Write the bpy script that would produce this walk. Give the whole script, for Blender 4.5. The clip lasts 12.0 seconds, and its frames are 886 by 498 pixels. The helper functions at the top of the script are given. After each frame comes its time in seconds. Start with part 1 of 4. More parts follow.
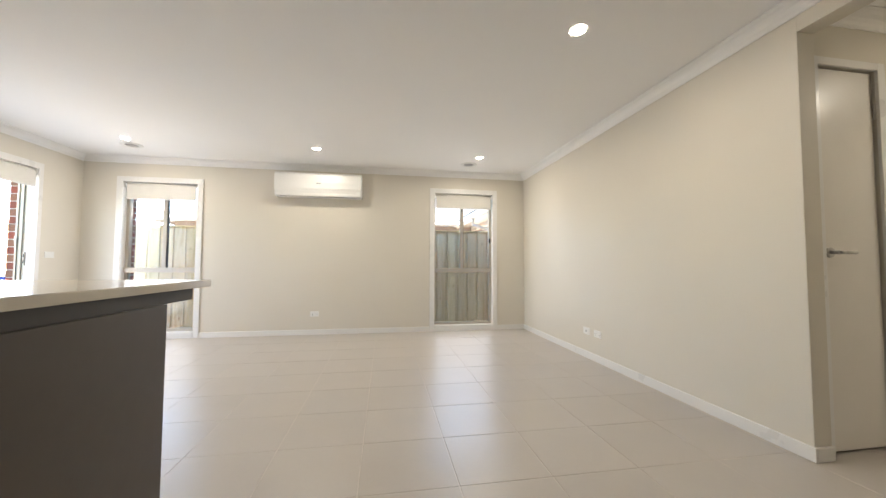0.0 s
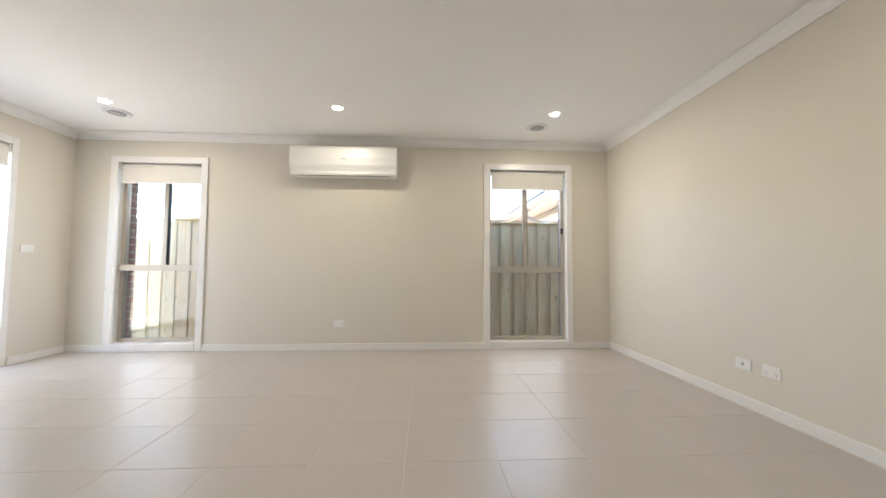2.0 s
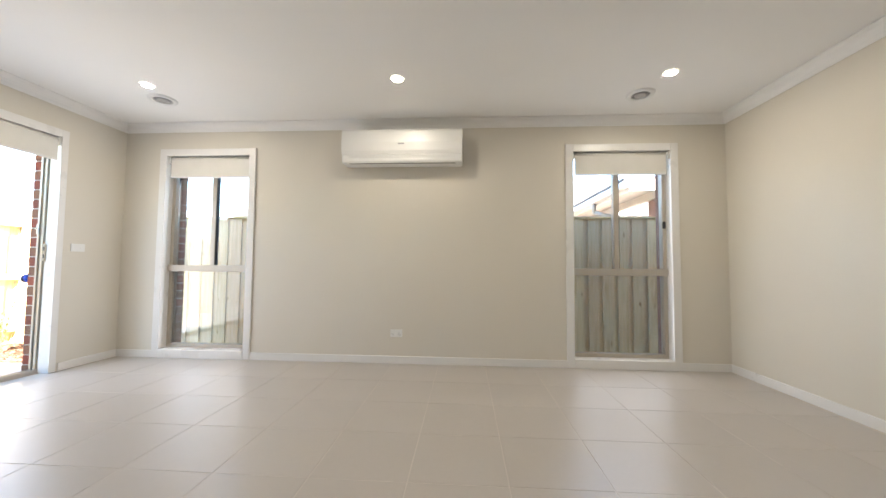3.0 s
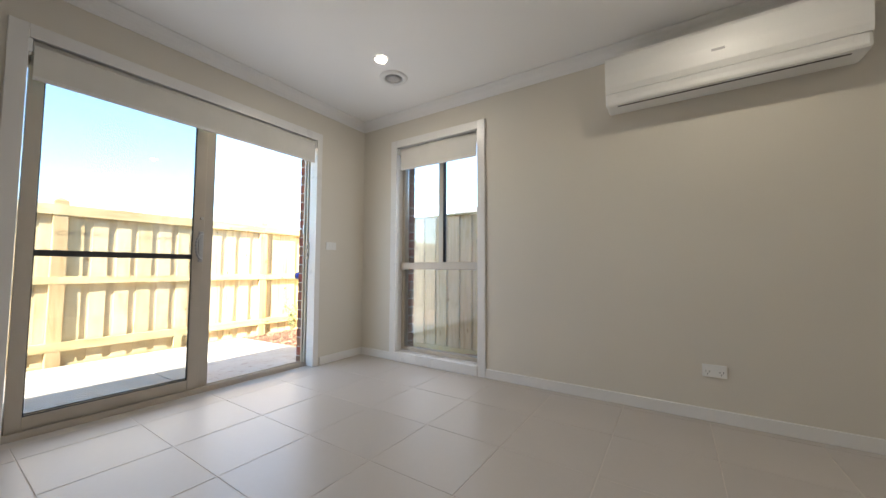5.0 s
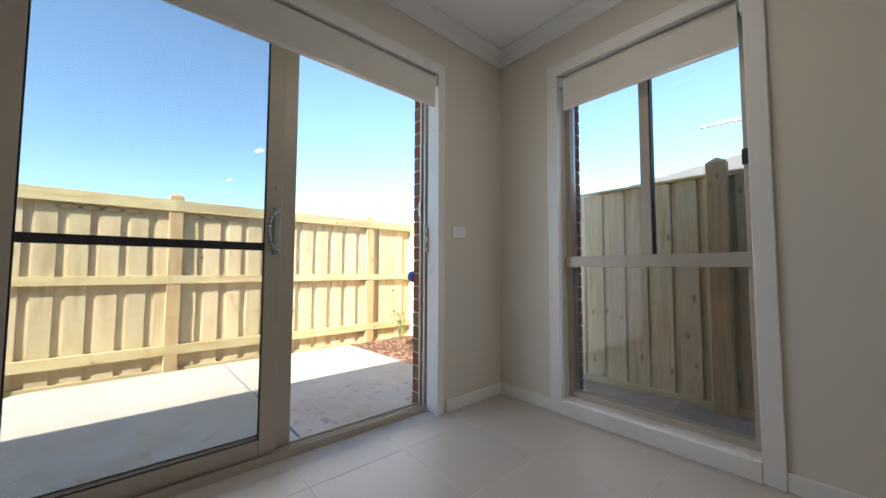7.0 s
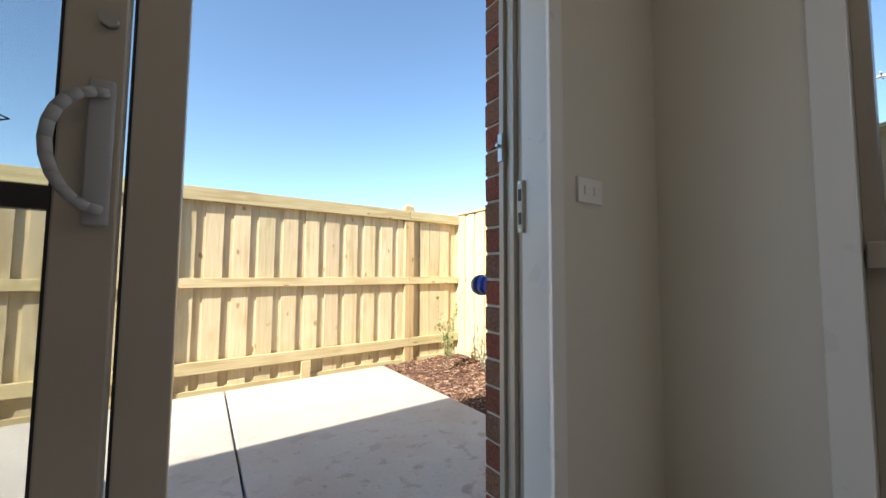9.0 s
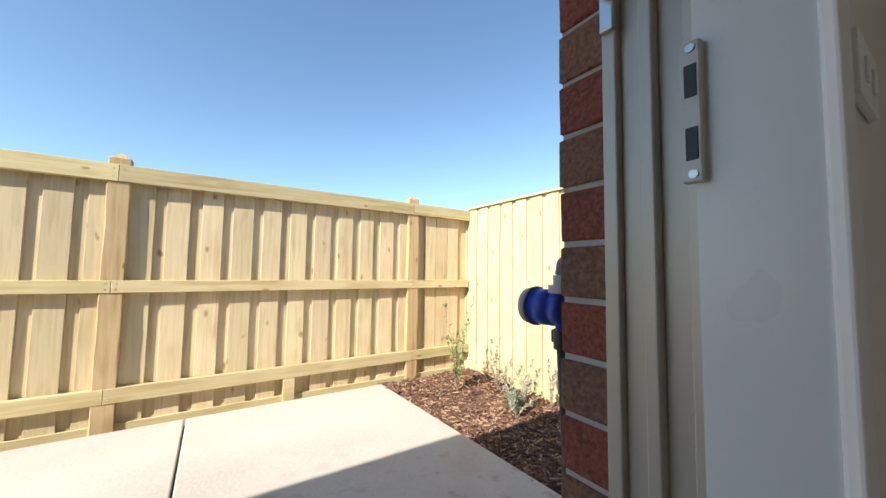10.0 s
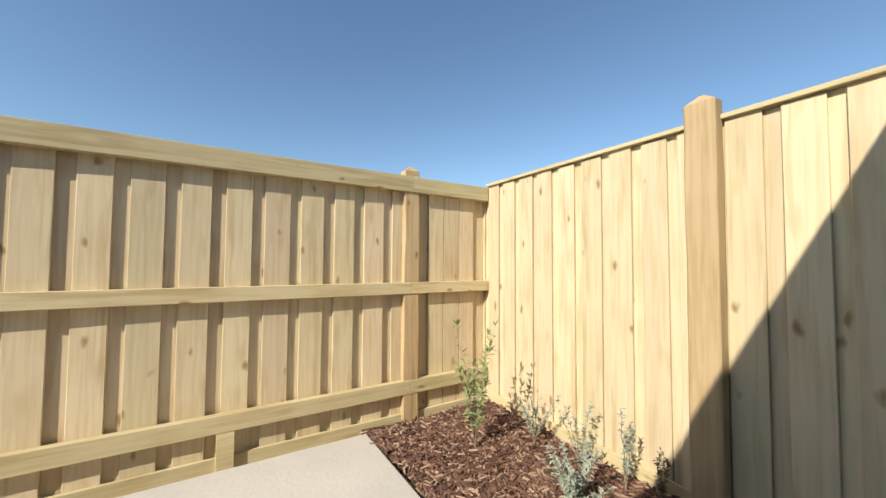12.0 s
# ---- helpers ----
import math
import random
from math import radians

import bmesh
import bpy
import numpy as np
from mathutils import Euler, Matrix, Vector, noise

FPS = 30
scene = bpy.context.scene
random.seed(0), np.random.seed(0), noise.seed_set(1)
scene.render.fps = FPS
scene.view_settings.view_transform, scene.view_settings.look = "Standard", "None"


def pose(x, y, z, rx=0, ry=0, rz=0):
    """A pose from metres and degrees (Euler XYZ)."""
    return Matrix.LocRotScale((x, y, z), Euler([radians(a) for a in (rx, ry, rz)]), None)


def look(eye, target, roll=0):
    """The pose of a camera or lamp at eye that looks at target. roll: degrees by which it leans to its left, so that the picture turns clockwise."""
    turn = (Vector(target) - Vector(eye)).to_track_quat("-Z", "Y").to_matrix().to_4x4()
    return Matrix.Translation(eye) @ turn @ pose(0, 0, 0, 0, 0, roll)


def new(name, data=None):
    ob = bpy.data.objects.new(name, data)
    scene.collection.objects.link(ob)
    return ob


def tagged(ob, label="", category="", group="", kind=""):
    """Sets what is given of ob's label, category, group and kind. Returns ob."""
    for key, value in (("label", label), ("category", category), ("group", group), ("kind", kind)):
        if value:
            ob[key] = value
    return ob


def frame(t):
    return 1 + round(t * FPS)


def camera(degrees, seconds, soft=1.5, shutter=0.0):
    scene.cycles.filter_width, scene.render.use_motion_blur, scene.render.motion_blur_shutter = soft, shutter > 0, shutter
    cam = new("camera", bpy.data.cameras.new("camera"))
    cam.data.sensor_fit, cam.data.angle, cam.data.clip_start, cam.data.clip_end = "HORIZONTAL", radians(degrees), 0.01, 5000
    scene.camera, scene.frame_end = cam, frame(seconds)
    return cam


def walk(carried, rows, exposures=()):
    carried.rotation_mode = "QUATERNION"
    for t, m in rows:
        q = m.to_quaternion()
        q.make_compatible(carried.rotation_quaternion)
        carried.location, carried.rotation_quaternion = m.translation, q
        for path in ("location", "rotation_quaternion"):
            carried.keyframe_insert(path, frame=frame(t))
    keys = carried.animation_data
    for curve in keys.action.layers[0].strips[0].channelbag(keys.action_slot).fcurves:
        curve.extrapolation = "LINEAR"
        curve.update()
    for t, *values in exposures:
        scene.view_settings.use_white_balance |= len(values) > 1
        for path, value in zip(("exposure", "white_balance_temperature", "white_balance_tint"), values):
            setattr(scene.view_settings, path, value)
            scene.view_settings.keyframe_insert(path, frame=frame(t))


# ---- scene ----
cam = camera(103.3, 12.0)
PATH = [
    (0, (0.114, -0.065, 0.986), (0.443, 1.906, 1.077), 0.2),
    (0.5, (0.091, 0.189, 0.976), (0.373, 2.167, 1.061), 0.2),
    (1, (0.059, 0.501, 0.947), (0.296, 2.484, 1.04), 0.3),
    (1.5, (0.099, 0.792, 0.936), (0.282, 2.781, 1.034), 0.2),
    (2, (0.092, 1.126, 0.932), (0.2, 3.12, 1.034), 0.3),
    (2.5, (-0.032, 1.42, 0.935), (-0.015, 3.418, 1.036), 0.5),
    (3, (-0.189, 1.72, 0.949), (-0.313, 3.714, 1.047), 0.5),
    (3.5, (-0.355, 1.963, 0.93), (-0.709, 3.928, 1.043), 0.3),
    (5.5, (-1.339, 2.71, 0.876), (-2.599, 4.261, 0.981), 0.2),
    (6, (-1.645, 2.865, 0.871), (-2.993, 4.338, 0.979), 0.2),
    (6.5, (-1.847, 2.993, 0.846), (-3.239, 4.425, 0.961), 0.2),
    (7, (-2.146, 3.203, 0.861), (-3.652, 4.514, 0.972), 0.2),
    (7.5, (-2.423, 3.372, 0.858), (-3.996, 4.603, 0.971), 0.1),
    (9.5, (-3.424, 3.983, 0.859), (-5.085, 5.091, 0.982), 0.6),
    (10, (-3.693, 4.141, 0.87), (-5.362, 5.237, 0.997), 0.8),
    (10.5, (-3.913, 4.238, 0.865), (-5.592, 5.317, 0.997), 1.0),
    (11, (-4.17, 4.366, 0.901), (-5.865, 5.419, 1.023), 1.1),
    (11.5, (-4.369, 4.501, 0.902), (-6.076, 5.537, 1.026), 1.2),
    (12, (-4.623, 4.767, 0.928), (-6.329, 5.809, 1.008), 0.4),
]
EXPOSURE = [(0.0, 3.82), (1.5, 3.70), (2.5, 3.55), (3.5, 3.4), (5.5, 2.4), (6.5, 2.0), (7.5, 1.75), (9.5, 1.18), (10.5, 0.92), (11.5, 0.61), (12.0, 0.48)]
walk(cam, [(t, look(eye, target, roll)) for t, eye, target, roll in PATH], EXPOSURE)

# ---- world, sun ----
SUN = Vector((0.49, -1.35, 1.0)).normalized()      # towards the sun
world = bpy.data.worlds.new("sky")
world.use_nodes = True
scene.world = world
sky = world.node_tree.nodes.new("ShaderNodeTexSky")
sky.sky_type, sky.sun_disc = "NISHITA", False
sky.sun_elevation = math.asin(SUN.z)
sky.sun_rotation = math.atan2(SUN.x, SUN.y)
sky.air_density, sky.dust_density, sky.ozone_density = 1.0, 0.1, 1.4
background = world.node_tree.nodes["Background"]
background.inputs["Strength"].default_value = 0.110
tint = world.node_tree.nodes.new("ShaderNodeVectorMath")
tint.operation = "MULTIPLY"
tint.inputs[1].default_value = (0.90, 1.0, 1.03)
world.node_tree.links.new(sky.outputs[0], tint.inputs[0])
world.node_tree.links.new(tint.outputs[0], background.inputs["Color"])

sun_data = bpy.data.lights.new("sun", "SUN")
sun_data.energy, sun_data.angle, sun_data.color = 4.25, radians(0.5), (1.0, 0.93, 0.82)
sun = new("sun", sun_data)
sun.matrix_world = Matrix.Translation((0, 0, 12)) @ SUN.to_track_quat("Z", "Y").to_matrix().to_4x4()

LAMP_WATTS = 0.65
LAMP_COLOUR = (1.0, 0.90, 0.75)

# ---- plan ----
XL, XR, YB, YS, CEIL = -3.757, 2.27, 5.15, -3.2, 2.40     # inner faces of the room
OUT_W, OUT_N = -4.055, 5.46                               # outer brick faces
DOOR_Y0, DOOR_Y1, DOOR_TOP = 2.816, 4.56, 2.06            # sliding door opening
WIN_L, WIN_R, WIN_Z0, WIN_Z1 = (-3.295, -2.395), (0.848, 1.762), 0.085, 2.075
HALL_Y, HALL_HEAD = 1.415, 2.235
FENCE_X, FENCE_Y = -7.255, 6.84                           # faces of the palings


def slab_z(x):
    return -0.20 - 0.026 * max(0.0, OUT_W - x)


# ---- daylight through the door and the two windows ----
def opening_light(at, facing, wide, high, watts):
    data = bpy.data.lights.new("daylight", "AREA")
    data.shape, data.size, data.size_y, data.energy, data.color = "RECTANGLE", wide, high, watts, (0.90, 0.92, 1.0)
    lamp = new("daylight", data)
    lamp.matrix_world = Matrix.Translation(at) @ Vector(facing).to_track_quat("-Z", "Y").to_matrix().to_4x4()


opening_light((XL - 0.003, (DOOR_Y0 + DOOR_Y1) / 2, 0.86), (1, 0, 0), DOOR_Y1 - DOOR_Y0 - 0.04, 1.56, 1.75)
for a, b in (WIN_L, WIN_R):
    opening_light(((a + b) / 2, YB + 0.04, 0.97), (0, -1, 0), b - a - 0.08, 1.66, 0.55)

# ---- materials ----
def mat(name, colour, rough=0.5, metal=0.0, spread=0.06, scale=3.0, fine=60.0, bump=0.02, each=0.0, spec=0.5):
    """Paint, plaster, plastic, metal: soft clouding at two scales and fine relief."""
    m = bpy.data.materials.new(name)
    m.use_nodes = True
    n, l = m.node_tree.nodes, m.node_tree.links
    b = n["Principled BSDF"]
    b.inputs["Metallic"].default_value = metal
    b.inputs["Specular IOR Level"].default_value = spec
    geo = n.new("ShaderNodeTexCoord")
    big, small = n.new("ShaderNodeTexNoise"), n.new("ShaderNodeTexNoise")
    big.inputs["Scale"].default_value, small.inputs["Scale"].default_value = scale, fine
    big.inputs["Detail"].default_value = small.inputs["Detail"].default_value = 4
    for t in (big, small):
        l.new(geo.outputs["Object"], t.inputs["Vector"])
    add = n.new("ShaderNodeMath")
    add.operation = "MULTIPLY_ADD"
    l.new(small.outputs["Fac"], add.inputs[0])
    add.inputs[1].default_value = 0.4
    l.new(big.outputs["Fac"], add.inputs[2])
    last = add.outputs[0]
    if each:
        info = n.new("ShaderNodeObjectInfo")
        more = n.new("ShaderNodeMath")
        more.operation = "MULTIPLY_ADD"
        l.new(info.outputs["Random"], more.inputs[0])
        more.inputs[1].default_value = each
        l.new(last, more.inputs[2])
        last = more.outputs[0]
    ramp = n.new("ShaderNodeMapRange")
    ramp.inputs["From Min"].default_value, ramp.inputs["From Max"].default_value = 0.4, 1.0 + each
    ramp.inputs["To Min"].default_value, ramp.inputs["To Max"].default_value = 1 - spread, 1 + spread
    l.new(last, ramp.inputs["Value"])
    mul = n.new("ShaderNodeVectorMath")
    mul.operation = "SCALE"
    mul.inputs[0].default_value = colour
    l.new(ramp.outputs[0], mul.inputs["Scale"])
    l.new(mul.outputs[0], b.inputs["Base Color"])
    r = n.new("ShaderNodeMapRange")
    r.inputs["To Min"].default_value, r.inputs["To Max"].default_value = rough * 0.93, min(1, rough * 1.07)
    l.new(big.outputs["Fac"], r.inputs["Value"])
    l.new(r.outputs[0], b.inputs["Roughness"])
    if bump:
        bp = n.new("ShaderNodeBump")
        bp.inputs["Strength"].default_value, bp.inputs["Distance"].default_value = 0.5, bump * 0.05
        l.new(small.outputs["Fac"], bp.inputs["Height"])
        l.new(bp.outputs[0], b.inputs["Normal"])
    return m


def wood(name, pale, dark, axis=2, knots=True):
    """Sawn pine: streaks along an axis, knots, each board of its own tone."""
    m = bpy.data.materials.new(name)
    m.use_nodes = True
    n, l = m.node_tree.nodes, m.node_tree.links
    b = n["Principled BSDF"]
    b.inputs["Roughness"].default_value = 0.75
    b.inputs["Specular IOR Level"].default_value = 0.25
    co, info = n.new("ShaderNodeTexCoord"), n.new("ShaderNodeObjectInfo")
    shift = n.new("ShaderNodeVectorMath")
    shift.operation = "MULTIPLY_ADD"
    l.new(info.outputs["Random"], shift.inputs[0])
    shift.inputs[1].default_value = (37, 53, 71)
    l.new(co.outputs["Object"], shift.inputs[2])
    stretch = n.new("ShaderNodeVectorMath")
    stretch.operation = "MULTIPLY"
    l.new(shift.outputs[0], stretch.inputs[0])
    s = [26.0, 26.0, 26.0]
    s[axis] = 1.3
    stretch.inputs[1].default_value = s
    grain = n.new("ShaderNodeTexNoise")
    grain.inputs["Scale"].default_value, grain.inputs["Detail"].default_value = 1.6, 5
    grain.inputs["Distortion"].default_value = 0.6
    l.new(stretch.outputs[0], grain.inputs["Vector"])
    blot = n.new("ShaderNodeTexNoise")
    blot.inputs["Scale"].default_value = 3.0
    l.new(shift.outputs[0], blot.inputs["Vector"])
    mixin = n.new("ShaderNodeMath")
    mixin.operation = "MULTIPLY_ADD"
    l.new(blot.outputs["Fac"], mixin.inputs[0])
    mixin.inputs[1].default_value = 0.5
    l.new(grain.outputs["Fac"], mixin.inputs[2])
    ramp = n.new("ShaderNodeValToRGB")
    ramp.color_ramp.elements[0].position, ramp.color_ramp.elements[1].position = 0.45, 0.85
    ramp.color_ramp.elements[0].color, ramp.color_ramp.elements[1].color = (*dark, 1), (*pale, 1)
    l.new(mixin.outputs[0], ramp.inputs[0])
    out = ramp.outputs[0]

    def streaks(across, along, lo, hi, most, tone_of, cells):
        """Marks drawn out along the board: knots from cells, resin streaks and growth rings from noise."""
        nonlocal out
        ks = n.new("ShaderNodeVectorMath")
        ks.operation = "MULTIPLY"
        l.new(shift.outputs[0], ks.inputs[0])
        k = [across, across, across]
        k[axis] = along
        ks.inputs[1].default_value = k
        bent = n.new("ShaderNodeTexNoise")
        bent.inputs["Scale"].default_value = 2.2
        l.new(ks.outputs[0], bent.inputs["Vector"])
        push = n.new("ShaderNodeVectorMath")
        push.operation = "MULTIPLY_ADD"
        l.new(bent.outputs["Color"], push.inputs[0])
        push.inputs[1].default_value = (0.35, 0.35, 0.35)
        l.new(ks.outputs[0], push.inputs[2])
        if cells:
            tex = n.new("ShaderNodeTexVoronoi")
            value = tex.outputs["Distance"]
        else:
            tex = n.new("ShaderNodeTexNoise")
            tex.inputs["Detail"].default_value = 3
            value = tex.outputs["Fac"]
        tex.inputs["Scale"].default_value = 1.0
        l.new(push.outputs[0], tex.inputs["Vector"])
        near = n.new("ShaderNodeMapRange")
        near.inputs["From Min"].default_value, near.inputs["From Max"].default_value = lo, hi
        near.inputs["To Min"].default_value, near.inputs["To Max"].default_value = most, 0.0
        l.new(value, near.inputs["Value"])
        kn = n.new("ShaderNodeMix")
        kn.data_type = "RGBA"
        l.new(near.outputs[0], kn.inputs["Factor"])
        l.new(out, kn.inputs["A"])
        kn.inputs["B"].default_value = (*tone_of, 1)
        out = kn.outputs["Result"]

    streaks(14.0, 1.1, 0.30, 0.42, 0.55, (dark[0] * 0.80, dark[1] * 0.72, dark[2] * 0.62), False)
    if knots:
        streaks(7.0, 2.4, 0.06, 0.26, 0.45, (dark[0] * 0.82, dark[1] * 0.74, dark[2] * 0.62), True)
        streaks(7.0, 3.2, 0.05, 0.14, 0.85, (dark[0] * 0.50, dark[1] * 0.36, dark[2] * 0.24), True)
    hsv = n.new("ShaderNodeHueSaturation")
    tone = n.new("ShaderNodeMapRange")
    tone.inputs["To Min"].default_value, tone.inputs["To Max"].default_value = 0.88, 1.10
    l.new(info.outputs["Random"], tone.inputs["Value"])
    l.new(tone.outputs[0], hsv.inputs["Value"])
    hue = n.new("ShaderNodeMapRange")
    hue.inputs["To Min"].default_value, hue.inputs["To Max"].default_value = 0.498, 0.512
    wn = n.new("ShaderNodeTexWhiteNoise")
    wn.noise_dimensions = "1D"
    l.new(info.outputs["Random"], wn.inputs["W"])
    l.new(wn.outputs["Value"], hue.inputs["Value"])
    l.new(hue.outputs[0], hsv.inputs["Hue"])
    l.new(out, hsv.inputs["Color"])
    l.new(hsv.outputs[0], b.inputs["Base Color"])
    bp = n.new("ShaderNodeBump")
    bp.inputs["Strength"].default_value, bp.inputs["Distance"].default_value = 0.4, 0.002
    l.new(grain.outputs["Fac"], bp.inputs["Height"])
    l.new(bp.outputs[0], b.inputs["Normal"])
    return m


def glass(name, tint=(0.915, 0.925, 0.925)):
    m = bpy.data.materials.new(name)
    m.use_nodes = True
    n, l = m.node_tree.nodes, m.node_tree.links
    n.remove(n["Principled BSDF"])
    clear, gloss, mix, fres = (n.new("ShaderNode" + k) for k in ("BsdfTransparent", "BsdfGlossy", "MixShader", "Fresnel"))
    clear.inputs["Color"].default_value = (*tint, 1)
    gloss.inputs["Roughness"].default_value = 0.01
    fres.inputs["IOR"].default_value = 1.5
    l.new(fres.outputs[0], mix.inputs[0])
    l.new(clear.outputs[0], mix.inputs[1])
    l.new(gloss.outputs[0], mix.inputs[2])
    l.new(mix.outputs[0], n["Material Output"].inputs["Surface"])
    return m


def glow(name, colour, strength):
    m = bpy.data.materials.new(name)
    m.use_nodes = True
    b = m.node_tree.nodes["Principled BSDF"]
    b.inputs["Base Color"].default_value = (0.9, 0.9, 0.88, 1)
    b.inputs["Emission Color"].default_value = (*colour, 1)
    b.inputs["Emission Strength"].default_value = strength
    return m


def brick_mat(name, one, two):
    """Fired clay: each brick red or brown, with pits and dark flecks."""
    m = bpy.data.materials.new(name)
    m.use_nodes = True
    n, l = m.node_tree.nodes, m.node_tree.links
    b = n["Principled BSDF"]
    b.inputs["Roughness"].default_value = 0.9
    info, co = n.new("ShaderNodeObjectInfo"), n.new("ShaderNodeTexCoord")
    ramp = n.new("ShaderNodeValToRGB")
    ramp.color_ramp.elements[0].color, ramp.color_ramp.elements[1].color = (*one, 1), (*two, 1)
    ramp.color_ramp.elements[0].position, ramp.color_ramp.elements[1].position = 0.35, 0.65
    l.new(info.outputs["Random"], ramp.inputs[0])
    noi = n.new("ShaderNodeTexNoise")
    noi.inputs["Scale"].default_value, noi.inputs["Detail"].default_value = 130, 10
    shift = n.new("ShaderNodeVectorMath")
    shift.operation = "MULTIPLY_ADD"
    l.new(info.outputs["Random"], shift.inputs[0])
    shift.inputs[1].default_value = (31, 17, 43)
    l.new(co.outputs["Object"], shift.inputs[2])
    l.new(shift.outputs[0], noi.inputs["Vector"])
    v = n.new("ShaderNodeMapRange")
    v.inputs["From Min"].default_value, v.inputs["From Max"].default_value = 0.3, 0.7
    v.inputs["To Min"].default_value, v.inputs["To Max"].default_value = 0.62, 1.32
    l.new(noi.outputs["Fac"], v.inputs["Value"])
    hsv = n.new("ShaderNodeHueSaturation")
    l.new(ramp.outputs[0], hsv.inputs["Color"])
    l.new(v.outputs[0], hsv.inputs["Value"])
    l.new(hsv.outputs[0], b.inputs["Base Color"])
    bp = n.new("ShaderNodeBump")
    bp.inputs["Strength"].default_value, bp.inputs["Distance"].default_value = 1.0, 0.006
    l.new(noi.outputs["Fac"], bp.inputs["Height"])
    l.new(bp.outputs[0], b.inputs["Normal"])
    return m


PAINT = mat("wall_paint", (0.70, 0.66, 0.58), 0.5, spread=0.025, scale=1.2, fine=180, bump=0.01)
CEILING = mat("ceiling_paint", (0.88, 0.875, 0.86), 0.8, spread=0.02, scale=1.0, fine=150, bump=0.01)
WHITE = mat("white_gloss_paint", (0.80, 0.79, 0.77), 0.28, spread=0.012, scale=4, fine=90, bump=0.008)
DOORWHITE = mat("door_paint", (0.78, 0.75, 0.70), 0.3, spread=0.03, scale=3, fine=90, bump=0.008)
PLASTIC = mat("white_plastic", (0.82, 0.82, 0.80), 0.3, spread=0.02, fine=120, bump=0.0)
ALU = mat("beige_aluminium", (0.50, 0.45, 0.38), 0.38, metal=0.25, spread=0.05, scale=6, fine=200, bump=0.004)
DARK = mat("dark_rubber", (0.03, 0.03, 0.032), 0.5, spread=0.1)
STEEL = mat("satin_steel", (0.55, 0.54, 0.52), 0.3, metal=0.9, spread=0.05)
GREY = mat("grey_plastic", (0.42, 0.42, 0.43), 0.4, spread=0.05)
FABRIC = mat("blind_fabric", (0.74, 0.72, 0.67), 0.9, spread=0.04, scale=8, fine=400, bump=0.03)
TILE = mat("porcelain_tile", (0.48, 0.442, 0.40), 0.32, spread=0.05, scale=2.2, fine=35, bump=0.004, each=0.3)
GROUT = mat("grout", (0.62, 0.57, 0.515), 0.9, spread=0.1, scale=5)
STONE = mat("benchtop_stone", (0.62, 0.57, 0.48), 0.12, spread=0.06, scale=20, fine=300, bump=0.0)
LAMINATE = mat("dark_laminate", (0.075, 0.060, 0.050), 0.4, spread=0.16, scale=2.0, fine=25, bump=0.01)
CARCASS = mat("carcass_dark", (0.05, 0.045, 0.042), 0.5, spread=0.08)
PANE = glass("door_glass")
CLEAR = glass("window_glass", (0.985, 0.99, 0.99))
def concrete_mat():
    """Broom-finished concrete, walked-in brown mud and small dark specks by the door."""
    m = mat("concrete", (0.54, 0.505, 0.45), 0.85, spread=0.16, scale=1.3, fine=45, bump=0.06)
    n, l = m.node_tree.nodes, m.node_tree.links
    b = n["Principled BSDF"]
    base = b.inputs["Base Color"].links[0].from_socket
    co, axes = n.new("ShaderNodeTexCoord"), n.new("ShaderNodeSeparateXYZ")
    l.new(co.outputs["Object"], axes.inputs[0])
    near = n.new("ShaderNodeMapRange")
    near.inputs["From Min"].default_value, near.inputs["From Max"].default_value = -6.2, -4.6
    l.new(axes.outputs["X"], near.inputs["Value"])
    for scale, lo, hi, most, tone in ((2.6, 0.42, 0.62, 0.55, (0.40, 0.29, 0.21, 1)), (9.0, 0.58, 0.66, 0.6, (0.30, 0.20, 0.14, 1)), (26.0, 0.68, 0.72, 0.8, (0.16, 0.11, 0.08, 1))):
        tex = n.new("ShaderNodeTexNoise")
        tex.inputs["Scale"].default_value, tex.inputs["Detail"].default_value = scale, 6
        tex.inputs["Distortion"].default_value = 0.4
        l.new(co.outputs["Object"], tex.inputs["Vector"])
        cut = n.new("ShaderNodeMapRange")
        cut.inputs["From Min"].default_value, cut.inputs["From Max"].default_value = lo, hi
        cut.inputs["To Max"].default_value = most
        l.new(tex.outputs["Fac"], cut.inputs["Value"])
        both = n.new("ShaderNodeMath")
        both.operation = "MULTIPLY"
        l.new(cut.outputs[0], both.inputs[0])
        l.new(near.outputs[0], both.inputs[1])
        mix = n.new("ShaderNodeMix")
        mix.data_type = "RGBA"
        l.new(both.outputs[0], mix.inputs["Factor"])
        l.new(base, mix.inputs["A"])
        mix.inputs["B"].default_value = tone
        base = mix.outputs["Result"]
    l.new(base, b.inputs["Base Color"])
    return m


CONCRETE = concrete_mat()
MORTAR = mat("mortar", (0.50, 0.47, 0.42), 0.95, spread=0.12, scale=30, fine=150, bump=0.1)
BRICK = brick_mat("brick_red", (0.27, 0.075, 0.048), (0.22, 0.072, 0.047))
BRICK_BROWN = brick_mat("brick_brown", (0.25, 0.120, 0.075), (0.20, 0.105, 0.068))
PALING = wood("treated_pine_paling", (0.68, 0.555, 0.36), (0.56, 0.425, 0.25), 2)
RAIL_Y = wood("treated_pine_rail", (0.64, 0.53, 0.31), (0.52, 0.40, 0.21), 1)
RAIL_X = wood("treated_pine_rail_side", (0.64, 0.53, 0.31), (0.52, 0.40, 0.21), 0)
POST = wood("cypress_post", (0.57, 0.41, 0.235), (0.44, 0.29, 0.15), 2)
